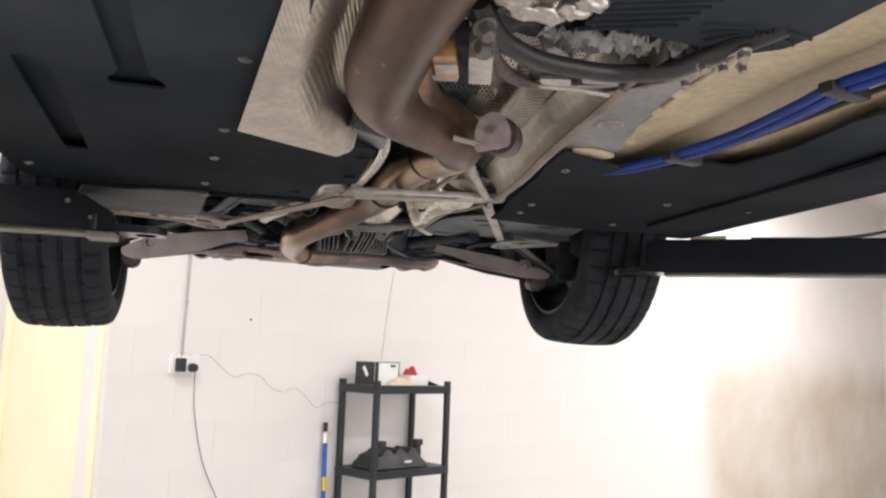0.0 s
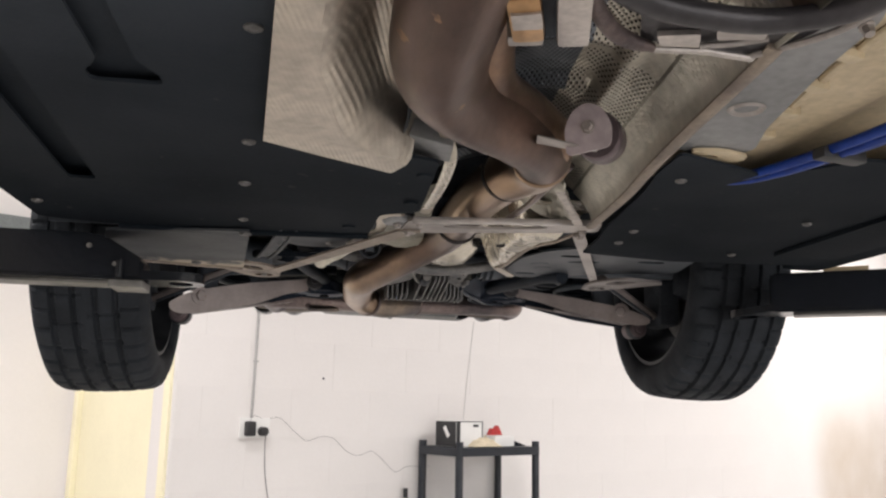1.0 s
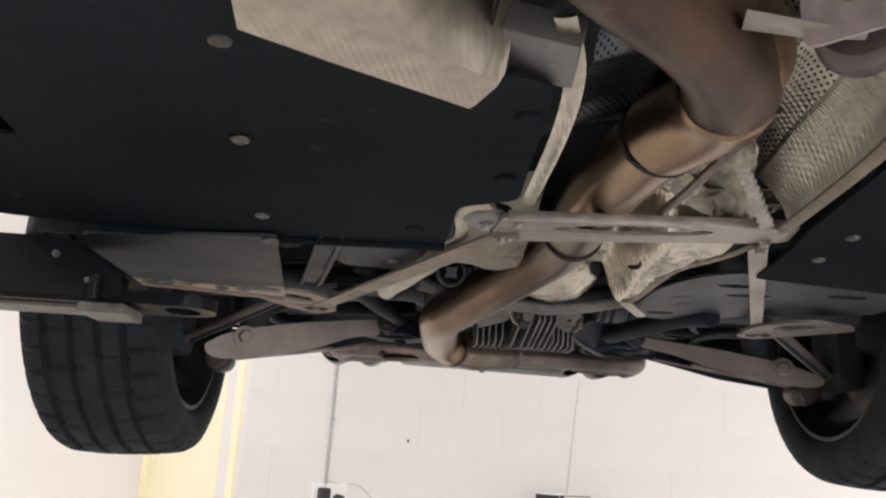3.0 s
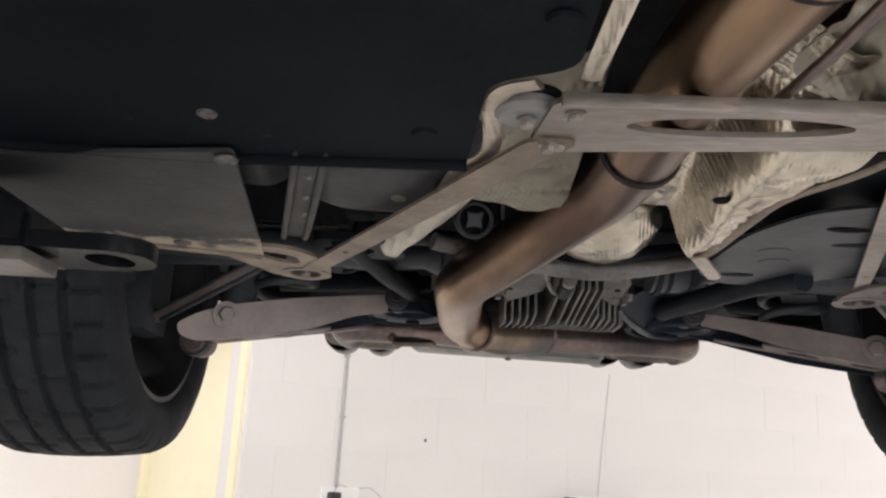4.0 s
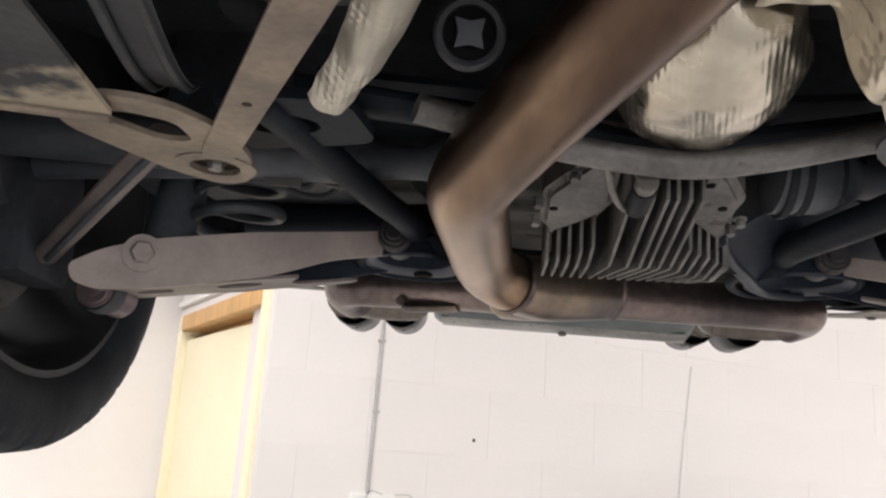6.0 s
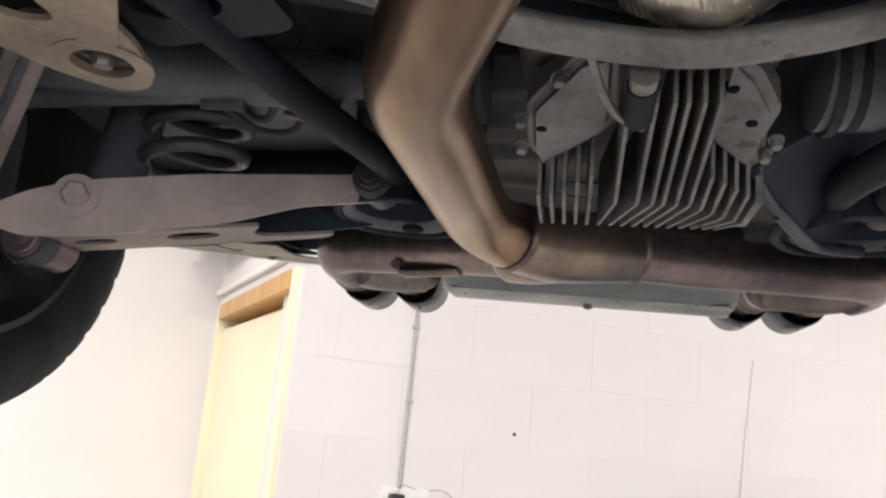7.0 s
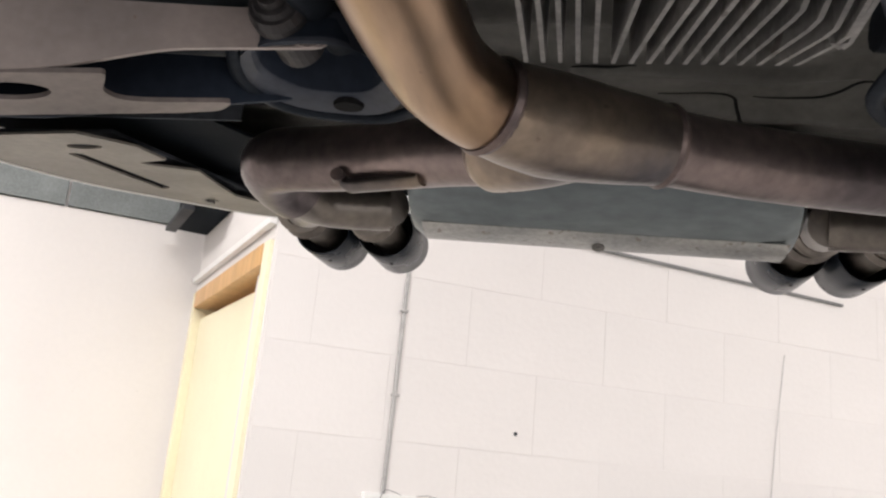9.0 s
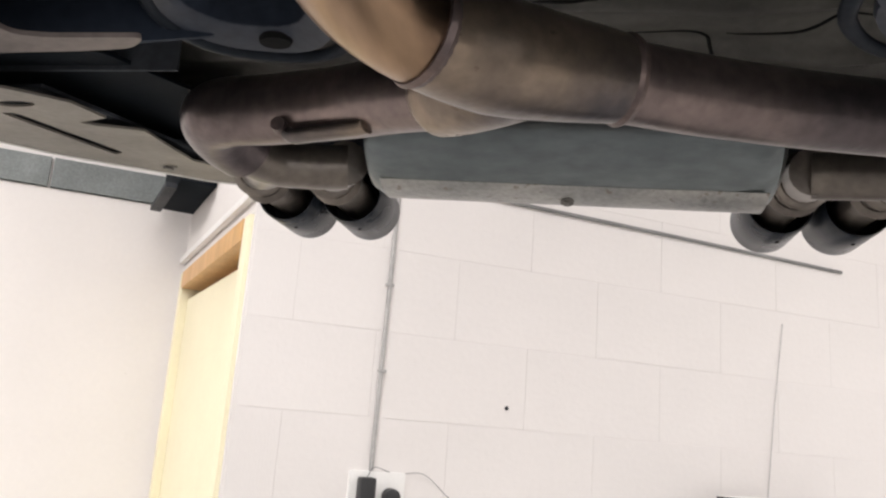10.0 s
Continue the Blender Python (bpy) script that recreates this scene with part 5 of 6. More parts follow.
for s in (-1, 1):
    leg = [(-0.322, 2.15, 1.918), (-0.300, 2.25, 1.922), (-0.268, 2.40, 1.924), (-0.243, 2.52, 1.930), (-0.228, 2.64, 1.935)] if s < 0 else [(0.31, 2.17, 1.902), (0.278, 2.25, 1.911), (0.243, 2.40, 1.914), (0.222, 2.53, 1.920), (0.245, 2.64, 1.935)]
    part("leg", bm_sweep(glide(leg, 6), 0.0155 if s < 0 else 0.018, 18), BLACK, sub, "round black subframe leg")
    SET[0] = Matrix.Translation((-0.232 if s < 0 else 0.258, 2.690, 1.897)) @ Matrix.Diagonal((1.6, 1.25, 1.2, 1)) @ Matrix.Translation((-s * 0.217, -2.577, -1.868))
    foot = rounded([(s * 0.258, 2.498), (s * 0.20, 2.49), (s * 0.175, 2.55), (s * 0.20, 2.600), (s * 0.250, 2.588), (s * 0.266, 2.55)], 0.022)
    bm, loops = bmesh.new(), []
    for scale, z in ((0.96, 1.893), (1.0, 1.874), (0.985, 1.870), (0.80, 1.871), (0.74, 1.874)):
        loops.append([bm.verts.new((s * 0.218 + (x - s * 0.218) * scale, 2.540 - 0.016 * (1 - scale) / 0.26 + (y - 2.545) * scale + 0.005 * scale, z)) for x, y in foot])
    for p, q in zip(loops, loops[1:]):
        for i in range(len(foot)):
            bm.faces.new((p[i - 1], p[i], q[i], q[i - 1]))
    bmesh.ops.recalc_face_normals(bm, faces=bm.faces)
    ft = part("foot", bm, FOOT, sub, "black pressed foot of the subframe")
    bm, loops = bmesh.new(), []
    for scale, z in ((0.745, 1.8735), (0.69, 1.888), (0.60, 1.899), (0.40, 1.903)):
        loops.append([bm.verts.new((s * 0.218 + (x - s * 0.218) * scale, 2.5242 + (y - 2.545) * scale + 0.005 * scale, z)) for x, y in foot])
    for p, q in zip(loops, loops[1:]):
        for i in range(len(foot)):
            bm.faces.new((p[i - 1], p[i], q[i], q[i - 1]))
    bm.faces.new(loops[-1])
    bmesh.ops.recalc_face_normals(bm, faces=bm.faces)
    # the dish is coloured darker than the rim to carry its shade
    part("foot_dish", bm, FOOT_DISH, ft, "dished middle of the foot, shade put into its dark blue")
    # hole drawn as a dark disc, shade in its colour
    part("foot_hole", bm_lathe([(0, 0), (0, 0.008), (0.004, 0.009), (0.004, 0)], Matrix.Translation((s * 0.217, 2.577, 1.8680)) @ pose(0, 0, 0, 0, -90, 0), 14), SOOT_AND_SHADE, ft, "dark disc for the shade of a round hole")
    part("foot_wall", bm_sweep(glide([(s * 0.258, 2.495, 1.878), (s * 0.268, 2.545, 1.873), (s * 0.250, 2.588, 1.871), (s * 0.20, 2.600, 1.871), (s * 0.172, 2.565, 1.873), (s * 0.172, 2.52, 1.878)], 6), [0.001] + [0.0042] * 29 + [0.001], 10), BLACK, ft)
    SET[0] = Matrix()
    if s > 0:
        rim = glide([(0.118, 2.455, 1.903), (0.148, 2.525, 1.899), (0.178, 2.580, 1.897), (0.205, 2.630, 1.896), (0.236, 2.676, 1.895), (0.285, 2.690, 1.895)], 6)
        skirt = part("foot_skirt", bm_sheet(lambda u, t: Vector(rim[round(u * 30)]) + Vector((0.15 * t, -0.02 * t, 0.004 + 0.045 * math.sin(math.pi * min(1, 1.6 * t) * 0.5))), 30, 12, 0.002), FOOT_DISH, sub, "blue-black pressed wing of the foot")
        part("skirt_rim", bm_sweep(rim, 0.0055, 12), FOOT, skirt)
        part("skirt_flange", bm_sweep([Vector(p) + Vector((0.002, 0.016, 0.001)) for p in rim[10:]], 0.008, 10, flat=0.3, up=(0, 0, 1)), FOOT, skirt)
    part("plate", bm_plate(rounded([(s * 0.36, 2.14), (s * 0.25, 2.14), (s * 0.235, 2.23), (s * 0.36, 2.26)], 0.02), 1.915, 1.925, [oval(s * 0.315, 2.195, 0.035, 0.022)]), BLACK, sub, "black plate with a large oval hole")
    part("web", bm_plate([(s * 0.30, 2.24), (s * 0.10, 2.27), (s * 0.14, 2.6), (s * 0.22, 2.66)], 1.985, 1.992), BLACK, sub, "dark web of the subframe")
    part("side_beam", bm_sweep([(s * 0.26, 2.42, 1.965), (s * 0.45, 2.385, 1.962), (s * 0.66, 2.35, 1.96)], 0.028, 14), BEAM, sub, "blue-grey cross beam")
    part("beam_bracket", bm_box(s * 0.366, 2.405, 1.936, 0.042, 0.012, 0.016, 0.003, pose(0, 0, 0, 20, 0, -4 * s)), CROSS, sub, "small grey bracket on the beam")
    part("rear_beam", bm_sweep([(s * 0.2, 2.70, 1.985), (s * 0.35, 2.71, 1.98), (s * 0.5, 2.72, 1.975)], 0.022, 12), BLACK, sub, "dark rear beam")

# differential with finned cover
diff = part("differential", bm_sheet(lambda s, t: Vector((0.018 + 0.118 * math.cos(math.pi * s) * (1 - 0.25 * t * t), 2.27 + 0.32 * t, 2.03 - (0.075 + 0.012 * t) * math.sin(math.pi * s) ** 0.35 + 0.10 * max(0, t - 0.92) / 0.08)), 26, 24, 0.005), CAST, car, "cast aluminium differential with cooling fins")
LEAN = (0, 0, 0, 0, 0, 0.012, 0.020, 0.022, 0.020, 0.020, 0.020, 0.020, 0.020, 0.020, 0.020, 0.018, 0.010)
for k in range(17):
    x = -0.072 + 0.0117 * k
    lean = LEAN[k]
    top = x + lean
    y0 = 2.466 - 1.05 * (top + 0.07) if k < 5 else (2.306 if k < 11 else 2.410 + 0.88 * (top - 0.07))
    bend = 2.469 + 0.010 * max(0, k - 10)
    end = 2.569 if k < 16 else 2.53
    pts = [(top, min(y0, bend - 0.01)), (top, bend), (top - 0.15 * lean, bend + 0.012), (x, end)]
    poly = [(p[0] - 0.0016, p[1]) for p in pts] + [(p[0] + 0.0016, p[1]) for p in reversed(pts)]
    bm = bm_plate(poly, 1.872, 1.95)
    for v in bm.verts:
        if v.co.z < 1.9:
            v.co.z += 0.026 * max(0, (2.469 - v.co.y) / 0.15) + 0.007 * max(0, (v.co.y - 2.514) / 0.055)
    part("fin", bm, CAST, diff, smooth=False)
for poly in ([(-0.070, 2.468), (-0.028, 2.422), (-0.008, 2.400), (-0.010, 2.30), (-0.040, 2.306), (-0.083, 2.375), (-0.083, 2.438)], [(0.066, 2.30), (0.098, 2.325), (0.124, 2.375), (0.119, 2.410), (0.129, 2.462), (0.114, 2.468), (0.088, 2.434), (0.068, 2.412)]):
    bm = bm_plate(rounded(poly, 0.008), 1.905, 1.96)
    for v in bm.verts:
        if v.co.z < 1.93:
            v.co.z += 0.030 * max(0, (2.45 - v.co.y) / 0.15)
    bmesh.ops.bevel(bm, geom=[e for e in bm.edges if len(e.link_faces) == 2 and e.calc_face_angle(0) > 1.0], offset=0.008, segments=3, affect="EDGES")
    part("casing_ear", bm, CAST, diff)
for x, y, z in ((-0.088, 2.43, 1.913), (-0.087, 2.385, 1.92), (-0.055, 2.325, 1.93), (0.128, 2.415, 1.918), (0.124, 2.440, 1.915)):
    part("bolt", bm_bolt((x, y, z), (0, -0.25, -1), 0.0055, 0.010, 1.25), CAST, diff)
for x, y in ((0.079, 2.340), (0.102, 2.385), (-0.070, 2.400)):
    # dark discs carry the shade of the bolt recesses
    part("bolt_recess", bm_lathe([(0, 0), (0, 0.0045), (0.004, 0.006), (0.012, 0.006)], Matrix.Translation((x, y, 1.904 + 0.030 * (2.45 - y) / 0.15)) @ pose(0, 0, 0, 0, -90, 0), 14), SOOT_AND_SHADE, diff, "dark disc for the shade of a bolt recess")
SET[0] = Matrix.Translation((-0.004, 0.022, 0.008))
plugd = part("drain_plug", bm_sweep([(0.010, 2.262, 1.896), (0.010, 2.312, 1.892), (0.011, 2.318, 1.891)], [0.012, 0.012, 0.009], 16), BLACK, diff, "dark plug with bright end")
part("plug_cap", bm_sweep([(0.010, 2.246, 1.897), (0.010, 2.261, 1.896)], 0.0105, 16), BOLT, plugd, "bright plug end")
part("breather_hose", bm_sweep(glide([(-0.030, 2.225, 1.905), (-0.018, 2.27, 1.893), (-0.004, 2.305, 1.889), (0.016, 2.326, 1.889)], 6), 0.0035, 8), BOLT, diff, "thin grey breather hose")
SET[0] = Matrix()
for s in (-1, 1):
    part("drive_shaft", bm_sweep([(0.018 + s * 0.14, 2.395, 1.965), (0.018 + s * 0.19, 2.397, 1.962), (0.018 + s * 0.23, 2.40, 1.96), (s * 0.45, 2.415, 1.955), (s * 0.66, 2.43, 1.95)], [0.045, 0.04, 0.019, 0.018, 0.018], 18), BEAM, car, "dark drive shaft with rubber boot")
    for k in range(4):
        part("boot_ring", bm_sweep([(0.018 + s * (0.145 + 0.017 * k), 2.396, 1.963), (0.018 + s * (0.153 + 0.017 * k), 2.396, 1.963)], 0.047 - 0.004 * k, 18), RUBBER, car, "ring of the rubber boot")

# lower arms with bolts, links, springs and dampers
for s in (-1, 1):
    P0 = Vector((0.012 + s * 0.272, 2.634, 1.925))
    P1 = P0 + Vector((s * 0.908, -0.370, -0.195)) * 0.46
    ax = (P1 - P0).normalized()
    up = (Vector((0, 0, 1)) - ax * ax.z).normalized()
    back = Vector((0, 1, 0)) - ax * ax.y - up * up.y
    back.normalize()
    M = Matrix.Translation(P0) @ Matrix(((ax.x, up.x, back.x, 0), (ax.y, up.y, back.y, 0), (ax.z, up.z, back.z, 0), (0, 0, 0, 1)))
    face = rounded([(-0.02, 0.014), (0.05, 0.014), (0.20, 0.020), (0.31, 0.018), (0.37, 0.010), (0.41, -0.006), (0.408, -0.026), (0.385, -0.038), (0.35, -0.041), (0.30, -0.042), (0.18, -0.036), (0.10, -0.020), (-0.02, -0.018)], 0.018)
    if s > 0:
        face = [(a, b * 0.72) for a, b in face]
    bm1 = bm_plate(face, -0.034, -0.030)
    bm1.transform(M)
    floor_ = rounded([(0.145, -0.033), (0.34, -0.033), (0.385, -0.03), (0.37, 0.045), (0.29, 0.048), (0.10, 0.044), (0.065, 0.040), (0.055, 0.022), (0.12, 0.021), (0.142, 0.016), (0.152, 0.0), (0.147, -0.02)], 0.008)
    bm2 = bm_plate(floor_, 0, 0.004, [oval(0.215, 0.0, 0.028, 0.016), oval(0.315, 0.006, 0.022, 0.013)])
    bm2.transform(M @ Matrix(((1, 0, 0, 0), (0, 0, 1, -0.040 if s < 0 else -0.029), (0, 1, 0, 0), (0, 0, 0, 1))))
    bm3 = bm_plate(rounded([(0.0, 0.01), (0.20, 0.02), (0.37, 0.0), (0.37, -0.035), (0.2, -0.04), (0.0, -0.025)], 0.01), 0.05, 0.054)
    bm3.transform(M)
    arm = part("control_arm", bm1, ARM, car, "dusty brown pressed-steel lower control arm")
    # hollow and underside carry their shade as darker colours than the face
    part("arm_back", bm3, FOOT_DISH, arm, "inside of the open arm, shade put into its dark colour")
    part("arm_flange", bm2, ARM_DARK, arm, "underside flange with oval holes, coloured darker for shade")
    for along, r in ((0.328, 0.014), (0.0, 0.012)):
        part("bolt", bm_bolt(P0 + ax * along - back * 0.036, -back, r, 0.012, 1.65), ARM, arm)
    part("bush", bm_lathe([(-0.078, 0), (-0.078, 0.010), (-0.071, 0.011), (-0.071, 0.015), (-0.066, 0.017), (-0.066, 0.020), (-0.058, 0.023), (-0.048, 0.023), (-0.044, 0.020), (0.0, 0.020), (0.0, 0)], Matrix.Translation(P0) @ pose(0, 0, 0, 0, 0, 90), 24), BUSH, arm, "stepped inner bush", smooth=False)
    outer = Matrix.Translation(P0 + ax * 0.376 - up * 0.036) @ pose(0, 0, 0, 0, 0, 90)
    part("bush", bm_lathe([(-0.027, 0), (-0.027, 0.010), (-0.023, 0.011), (-0.023, 0.018), (-0.020, 0.020), (-0.020, 0.022), (-0.016, 0.024), (0.05, 0.024), (0.05, 0)], outer, 24), DAMPER, arm, "mauve outer bush")
    part("bush_rim", bm_lathe([(-0.014, 0.0235), (-0.018, 0.0255), (-0.010, 0.027), (0.01, 0.027)], outer, 24), TANK, arm)
    part("knuckle", bm_box(s * 0.69, 2.49, 1.90, 0.06, 0.12, 0.16, 0.025), DARK, car, "dark wheel carrier")
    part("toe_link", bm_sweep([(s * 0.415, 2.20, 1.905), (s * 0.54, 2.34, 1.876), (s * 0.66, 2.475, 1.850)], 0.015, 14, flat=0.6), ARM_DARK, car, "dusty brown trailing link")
    # no groove is cut: a dark bar stands for its shade
    part("link_groove", bm_sweep([(s * 0.43, 2.215, 1.892), (s * 0.54, 2.335, 1.866), (s * 0.645, 2.455, 1.843)], 0.004, 8), DARK, car, "dark bar for the shade of a groove in the link")
    helix = [(s * 0.465 + 0.054 * math.cos(a), 2.565 + 0.054 * math.sin(a), 1.905 + 0.0058 * a) for a in (k * 0.3 for k in range(120))]
    part("coil_spring", bm_sweep(helix, 0.0085, 10), TANK_BLUE, car, "dark coil spring")
    part("side_panel", bm_plate(rounded([(s * 0.27, 2.51), (s * 0.64, 2.51), (s * 0.64, 2.79), (s * 0.34, 2.79)], 0.03), 1.998, 2.004), TANK_BLUE, car, "dark panel above the spring")
    part("hose", bm_sweep(glide([(s * 0.40, 2.47, 1.985), (s * 0.384, 2.50, 1.965), (s * 0.362, 2.505, 1.962), (s * 0.342, 2.475, 1.975)], 8), 0.0045, 8), TANK, car, "thin dark hose loop")
    part("hose", bm_sweep(glide([(s * 0.415, 2.50, 1.975), (s * 0.385, 2.535, 1.962), (s * 0.345, 2.535, 1.960), (s * 0.318, 2.50, 1.972)], 8), 0.004, 8), TANK, car, "thin dark hose loop")
    part("hose_clip", bm_box(s * 0.325, 2.487, 1.958, 0.024, 0.008, 0.006, 0.002, pose(0, 0, 0, 0, 0, s * -30)), BOLT, car, "small bright clip")
    part("shock_absorber", bm_sweep([(s * 0.54, 2.53, 1.87), (s * 0.535, 2.56, 2.0), (s * 0.53, 2.60, 2.15)], 0.030, 18), BEAM, car, "dark shock absorber")
    part("brake_hose", bm_sweep(glide([(s * 0.30, 2.40, 2.0), (s * 0.33, 2.43, 1.96), (s * 0.36, 2.47, 1.985), (s * 0.40, 2.44, 1.965), (s * 0.43, 2.46, 2.0)], 6), 0.004, 8), CABLE, car, "thin dark hose")

# rear wheels
GROOVES = ((-0.078, 0.007), (-0.028, 0.007), (0.024, 0.007), (0.072, 0.006))


def tyre_profile():
    prof = []
    for x in np.linspace(-0.128, 0.128, 65):
        r = 0.332 - 0.006 * (abs(x) / 0.115) ** 2.4
        for g, w in GROOVES:
            if abs(x - g) < w:
                r -= 0.008
        if abs(x) > 0.112:
            r -= 0.9 * (abs(x) - 0.112) ** 1.25
        prof.append((float(x), r))
    side = [(0.137, 0.302), (0.143, 0.283), (0.141, 0.262), (0.128, 0.246), (0.112, 0.240), (0.10, 0.236)]
    inner = [(-x, r) for x, r in reversed(side)]
    return [(0.857 * x, r - 0.004) for x, r in inner + prof + side]


PROF = tyre_profile()


def sipe(i, k):
    x = PROF[i][0]
    if PROF[i][1] < 0.314:
        return 0.0
    if x > 0.070 or x < -0.075:
        return 0.006 if k % 7 == 0 else 0.0
    return 0.005 if (k + (3 if x > 0 else 0)) % 10 == 0 and abs(x) > 0.006 else 0.0


for s in (-1, 1):
    centre = (-0.748, 2.45, 1.945) if s < 0 else (0.760, 2.45, 1.954)
    hub = Matrix.Translation(centre) @ pose(0, 0, 0, 0, s * 2.2, 0)
    flip = hub @ Matrix.Diagonal((-s, 1, 1, 1))
    wheel = thing("wheel", centre, "", "")
    wheel.parent = car
    wheel.matrix_parent_inverse = Matrix.Translation(car.location).inverted()
    part("tyre", bm_lathe(PROF, flip, 300, False, sipe), RUBBER, wheel, "worn black road tyre with lengthwise grooves")
    barrel = [(0.100, 0.240), (0.108, 0.243), (0.108, 0.233), (0.09, 0.224), (0.05, 0.215), (-0.05, 0.205), (-0.08, 0.20), (-0.10, 0.226), (-0.107, 0.243), (-0.10, 0.244)]
    part("rim", bm_lathe(barrel, flip, 72), RIM, wheel, "dark painted rim barrel")
    for k in range(10):
        a = 2 * math.pi * k / 10
        bm = bm_box(0, 0, 0.13, 0.035, 0.030, 0.17, 0.008)
        bm.transform(flip @ Matrix.Translation((-0.075, 0, 0)) @ pose(0, 0, 0, math.degrees(a), 0, 0))
        part("spoke", bm, RIM, wheel)
    part("brake_disc", bm_lathe([(0.012, 0.06), (0.012, 0.17), (-0.012, 0.17), (-0.012, 0.06)], flip, 48, True), CAST, wheel, "grey brake disc")
    part("hub", bm_lathe([(0.06, 0), (0.06, 0.05), (0.0, 0.065), (-0.09, 0.06), (-0.09, 0)], flip, 32), DARK, wheel)

# boot floor, bumper skin and arch liners at the rear
def boot(s, t):
    x, y = -0.66 + 1.32 * s, 2.50 + 0.80 * t
    wave = 0.5 + 0.5 * math.sin(y * 62 + 1.5 * noise.noise((3 * x, 0, 2)))
    return Vector((x, y, 2.034 - 0.016 * wave ** 6 + 0.010 * noise.noise((6 * x, 9 * y, 1)) + 0.004 * noise.noise((22 * x, 40 * y, 3))))


# two dark walls, added only to stop brightness leaking through the rear
part("boot_wall", bm_box(0, 2.497, 2.10, 1.1, 0.006, 0.13, 0.0), DARK, car, "dark wall added to block bright gaps ahead of the boot floor")
part("rear_panel", bm_box(0, 3.20, 2.10, 1.24, 0.006, 0.22, 0.0), DARK, car, "dark panel added to block bright gaps behind the muffler")
part("boot_floor", bm_sheet(boot, 90, 190, 0.002), BOOT, car, "dusty creased panel under the boot floor")
# thin dark strips on the sheet carry the shade of its creases
for run in ([(-0.049, 2.848), (-0.02, 2.851), (0.017, 2.854)], [(0.046, 2.933), (0.119, 2.934), (0.135, 2.957), (0.147, 2.972), (0.186, 2.979)], [(0.147, 2.931), (0.214, 2.934), (0.254, 2.907), (0.294, 2.91)], [(0.232, 2.987), (0.278, 2.996), (0.322, 2.999)], [(-0.088, 2.909), (-0.051, 2.925), (-0.024, 2.937)]):
    line = [boot((x + 0.66) / 1.32, (y - 2.50) / 0.80) - Vector((0, 0, 0.0025)) for x, y in glide(run, 8)]
    part("floor_crease", bm_sweep(line, [0.0007 + 0.0014 * math.sin(math.pi * k / (len(line) - 1)) for k in range(len(line))], 8, flat=0.6), SOOT_AND_SHADE, car, "dark strip for the shade of a crease in the boot floor")
for s in (-1, 1):
    skin = glide([(s * 0.80, 2.90), (s * 0.785, 2.96), (s * 0.768, 3.06), (s * 0.738, 3.15), (s * 0.690, 3.225), (s * 0.640, 3.30), (s * 0.575, 3.385), (s * 0.42, 3.43), (s * 0.2, 3.45), (0.0, 3.455)], 5)
    inner = [(0.0, 3.38), (s * 0.35, 3.36), (s * 0.50, 3.30), (s * 0.546, 3.188), (s * 0.530, 3.08), (s * 0.516, 3.0), (s * 0.560, 2.976), (s * 0.576, 2.960), (s * 0.529, 2.938), (s * 0.528, 2.87), (s * 0.548, 2.839), (s * 0.567, 2.812), (s * 0.68, 2.832), (s * 0.79, 2.85)]
    poly = [tuple(p) for p in skin] + inner
    cut = [oval(s * 0.597, 2.876, 0.024, 0.012, 16, s * 10), rounded([(s * 0.646, 2.915), (s * 0.626, 2.915), (s * 0.622, 3.135), (s * 0.644, 3.15)], 0.009)]

    def slope(y):
        return 1.939 + 0.155 * (y - 2.967)

    bm = bm_plate(poly, 0, 0.003, cut)
    for v in bm.verts:
        v.co.z += slope(v.co.y)
    bp = part("bumper_underside", bm, BUMPER, car, "dusty beige underside of the bumper with an oval hole")
    part("bumper_skin", bm_sheet(lambda a, t, P=skin: Vector((P[min(len(P) - 1, int(round(a * (len(P) - 1))))][0], P[min(len(P) - 1, int(round(a * (len(P) - 1))))][1] + 0.04 * t, slope(P[min(len(P) - 1, int(round(a * (len(P) - 1))))][1]) - 0.002 + 0.30 * t)), len(skin) - 1, 6, 0.004), WHITE_PLASTIC, car, "pale rear bumper skin")
    part("bolt", bm_bolt((s * 0.608, 3.235, slope(3.235)), (0, 0, -1), 0.008, 0.006, 1.6), BOLT, bp)
    bm = bm_plate([(s * 0.78, 2.87), (s * 0.55, 2.85), (s * 0.53, 3.30), (s * 0.60, 3.30), (s * 0.73, 3.12)], 0.012, 0.016)
    for v in bm.verts:
        v.co.z += slope(v.co.y)
    part("slot_backing", bm, DARK, bp)
    liner = rounded([(s * 0.80, 2.84), (s * 0.66, 2.78), (s * 0.46, 2.80), (s * 0.42, 3.0), (s * 0.44, 3.25), (s * 0.52, 3.33), (s * 0.66, 3.16), (s * 0.72, 3.0)], 0.02)
    bm = bm_plate(liner, 0.035, 0.04)
    for v in bm.verts:
        v.co.z += slope(v.co.y)
    part("arch_liner", bm, TRAY, car, "black wheel arch liner")
    part("liner_wall", bm_sheet(lambda a, t, s=s: Vector((s * (0.40 + 0.40 * t), 2.45 + 0.40 * math.cos(math.pi * a), 1.95 + 0.42 * math.sin(math.pi * a))), 24, 6, 0.004), DARK, car, "black wheel house")

# gearbox end, crossmember and mounts ahead of the tunnel
def at_gearbox(name, bm, *rest):
    bm.transform(Matrix.Translation((-0.054, 0.018, 0)))
    return part(name, bm, *rest)


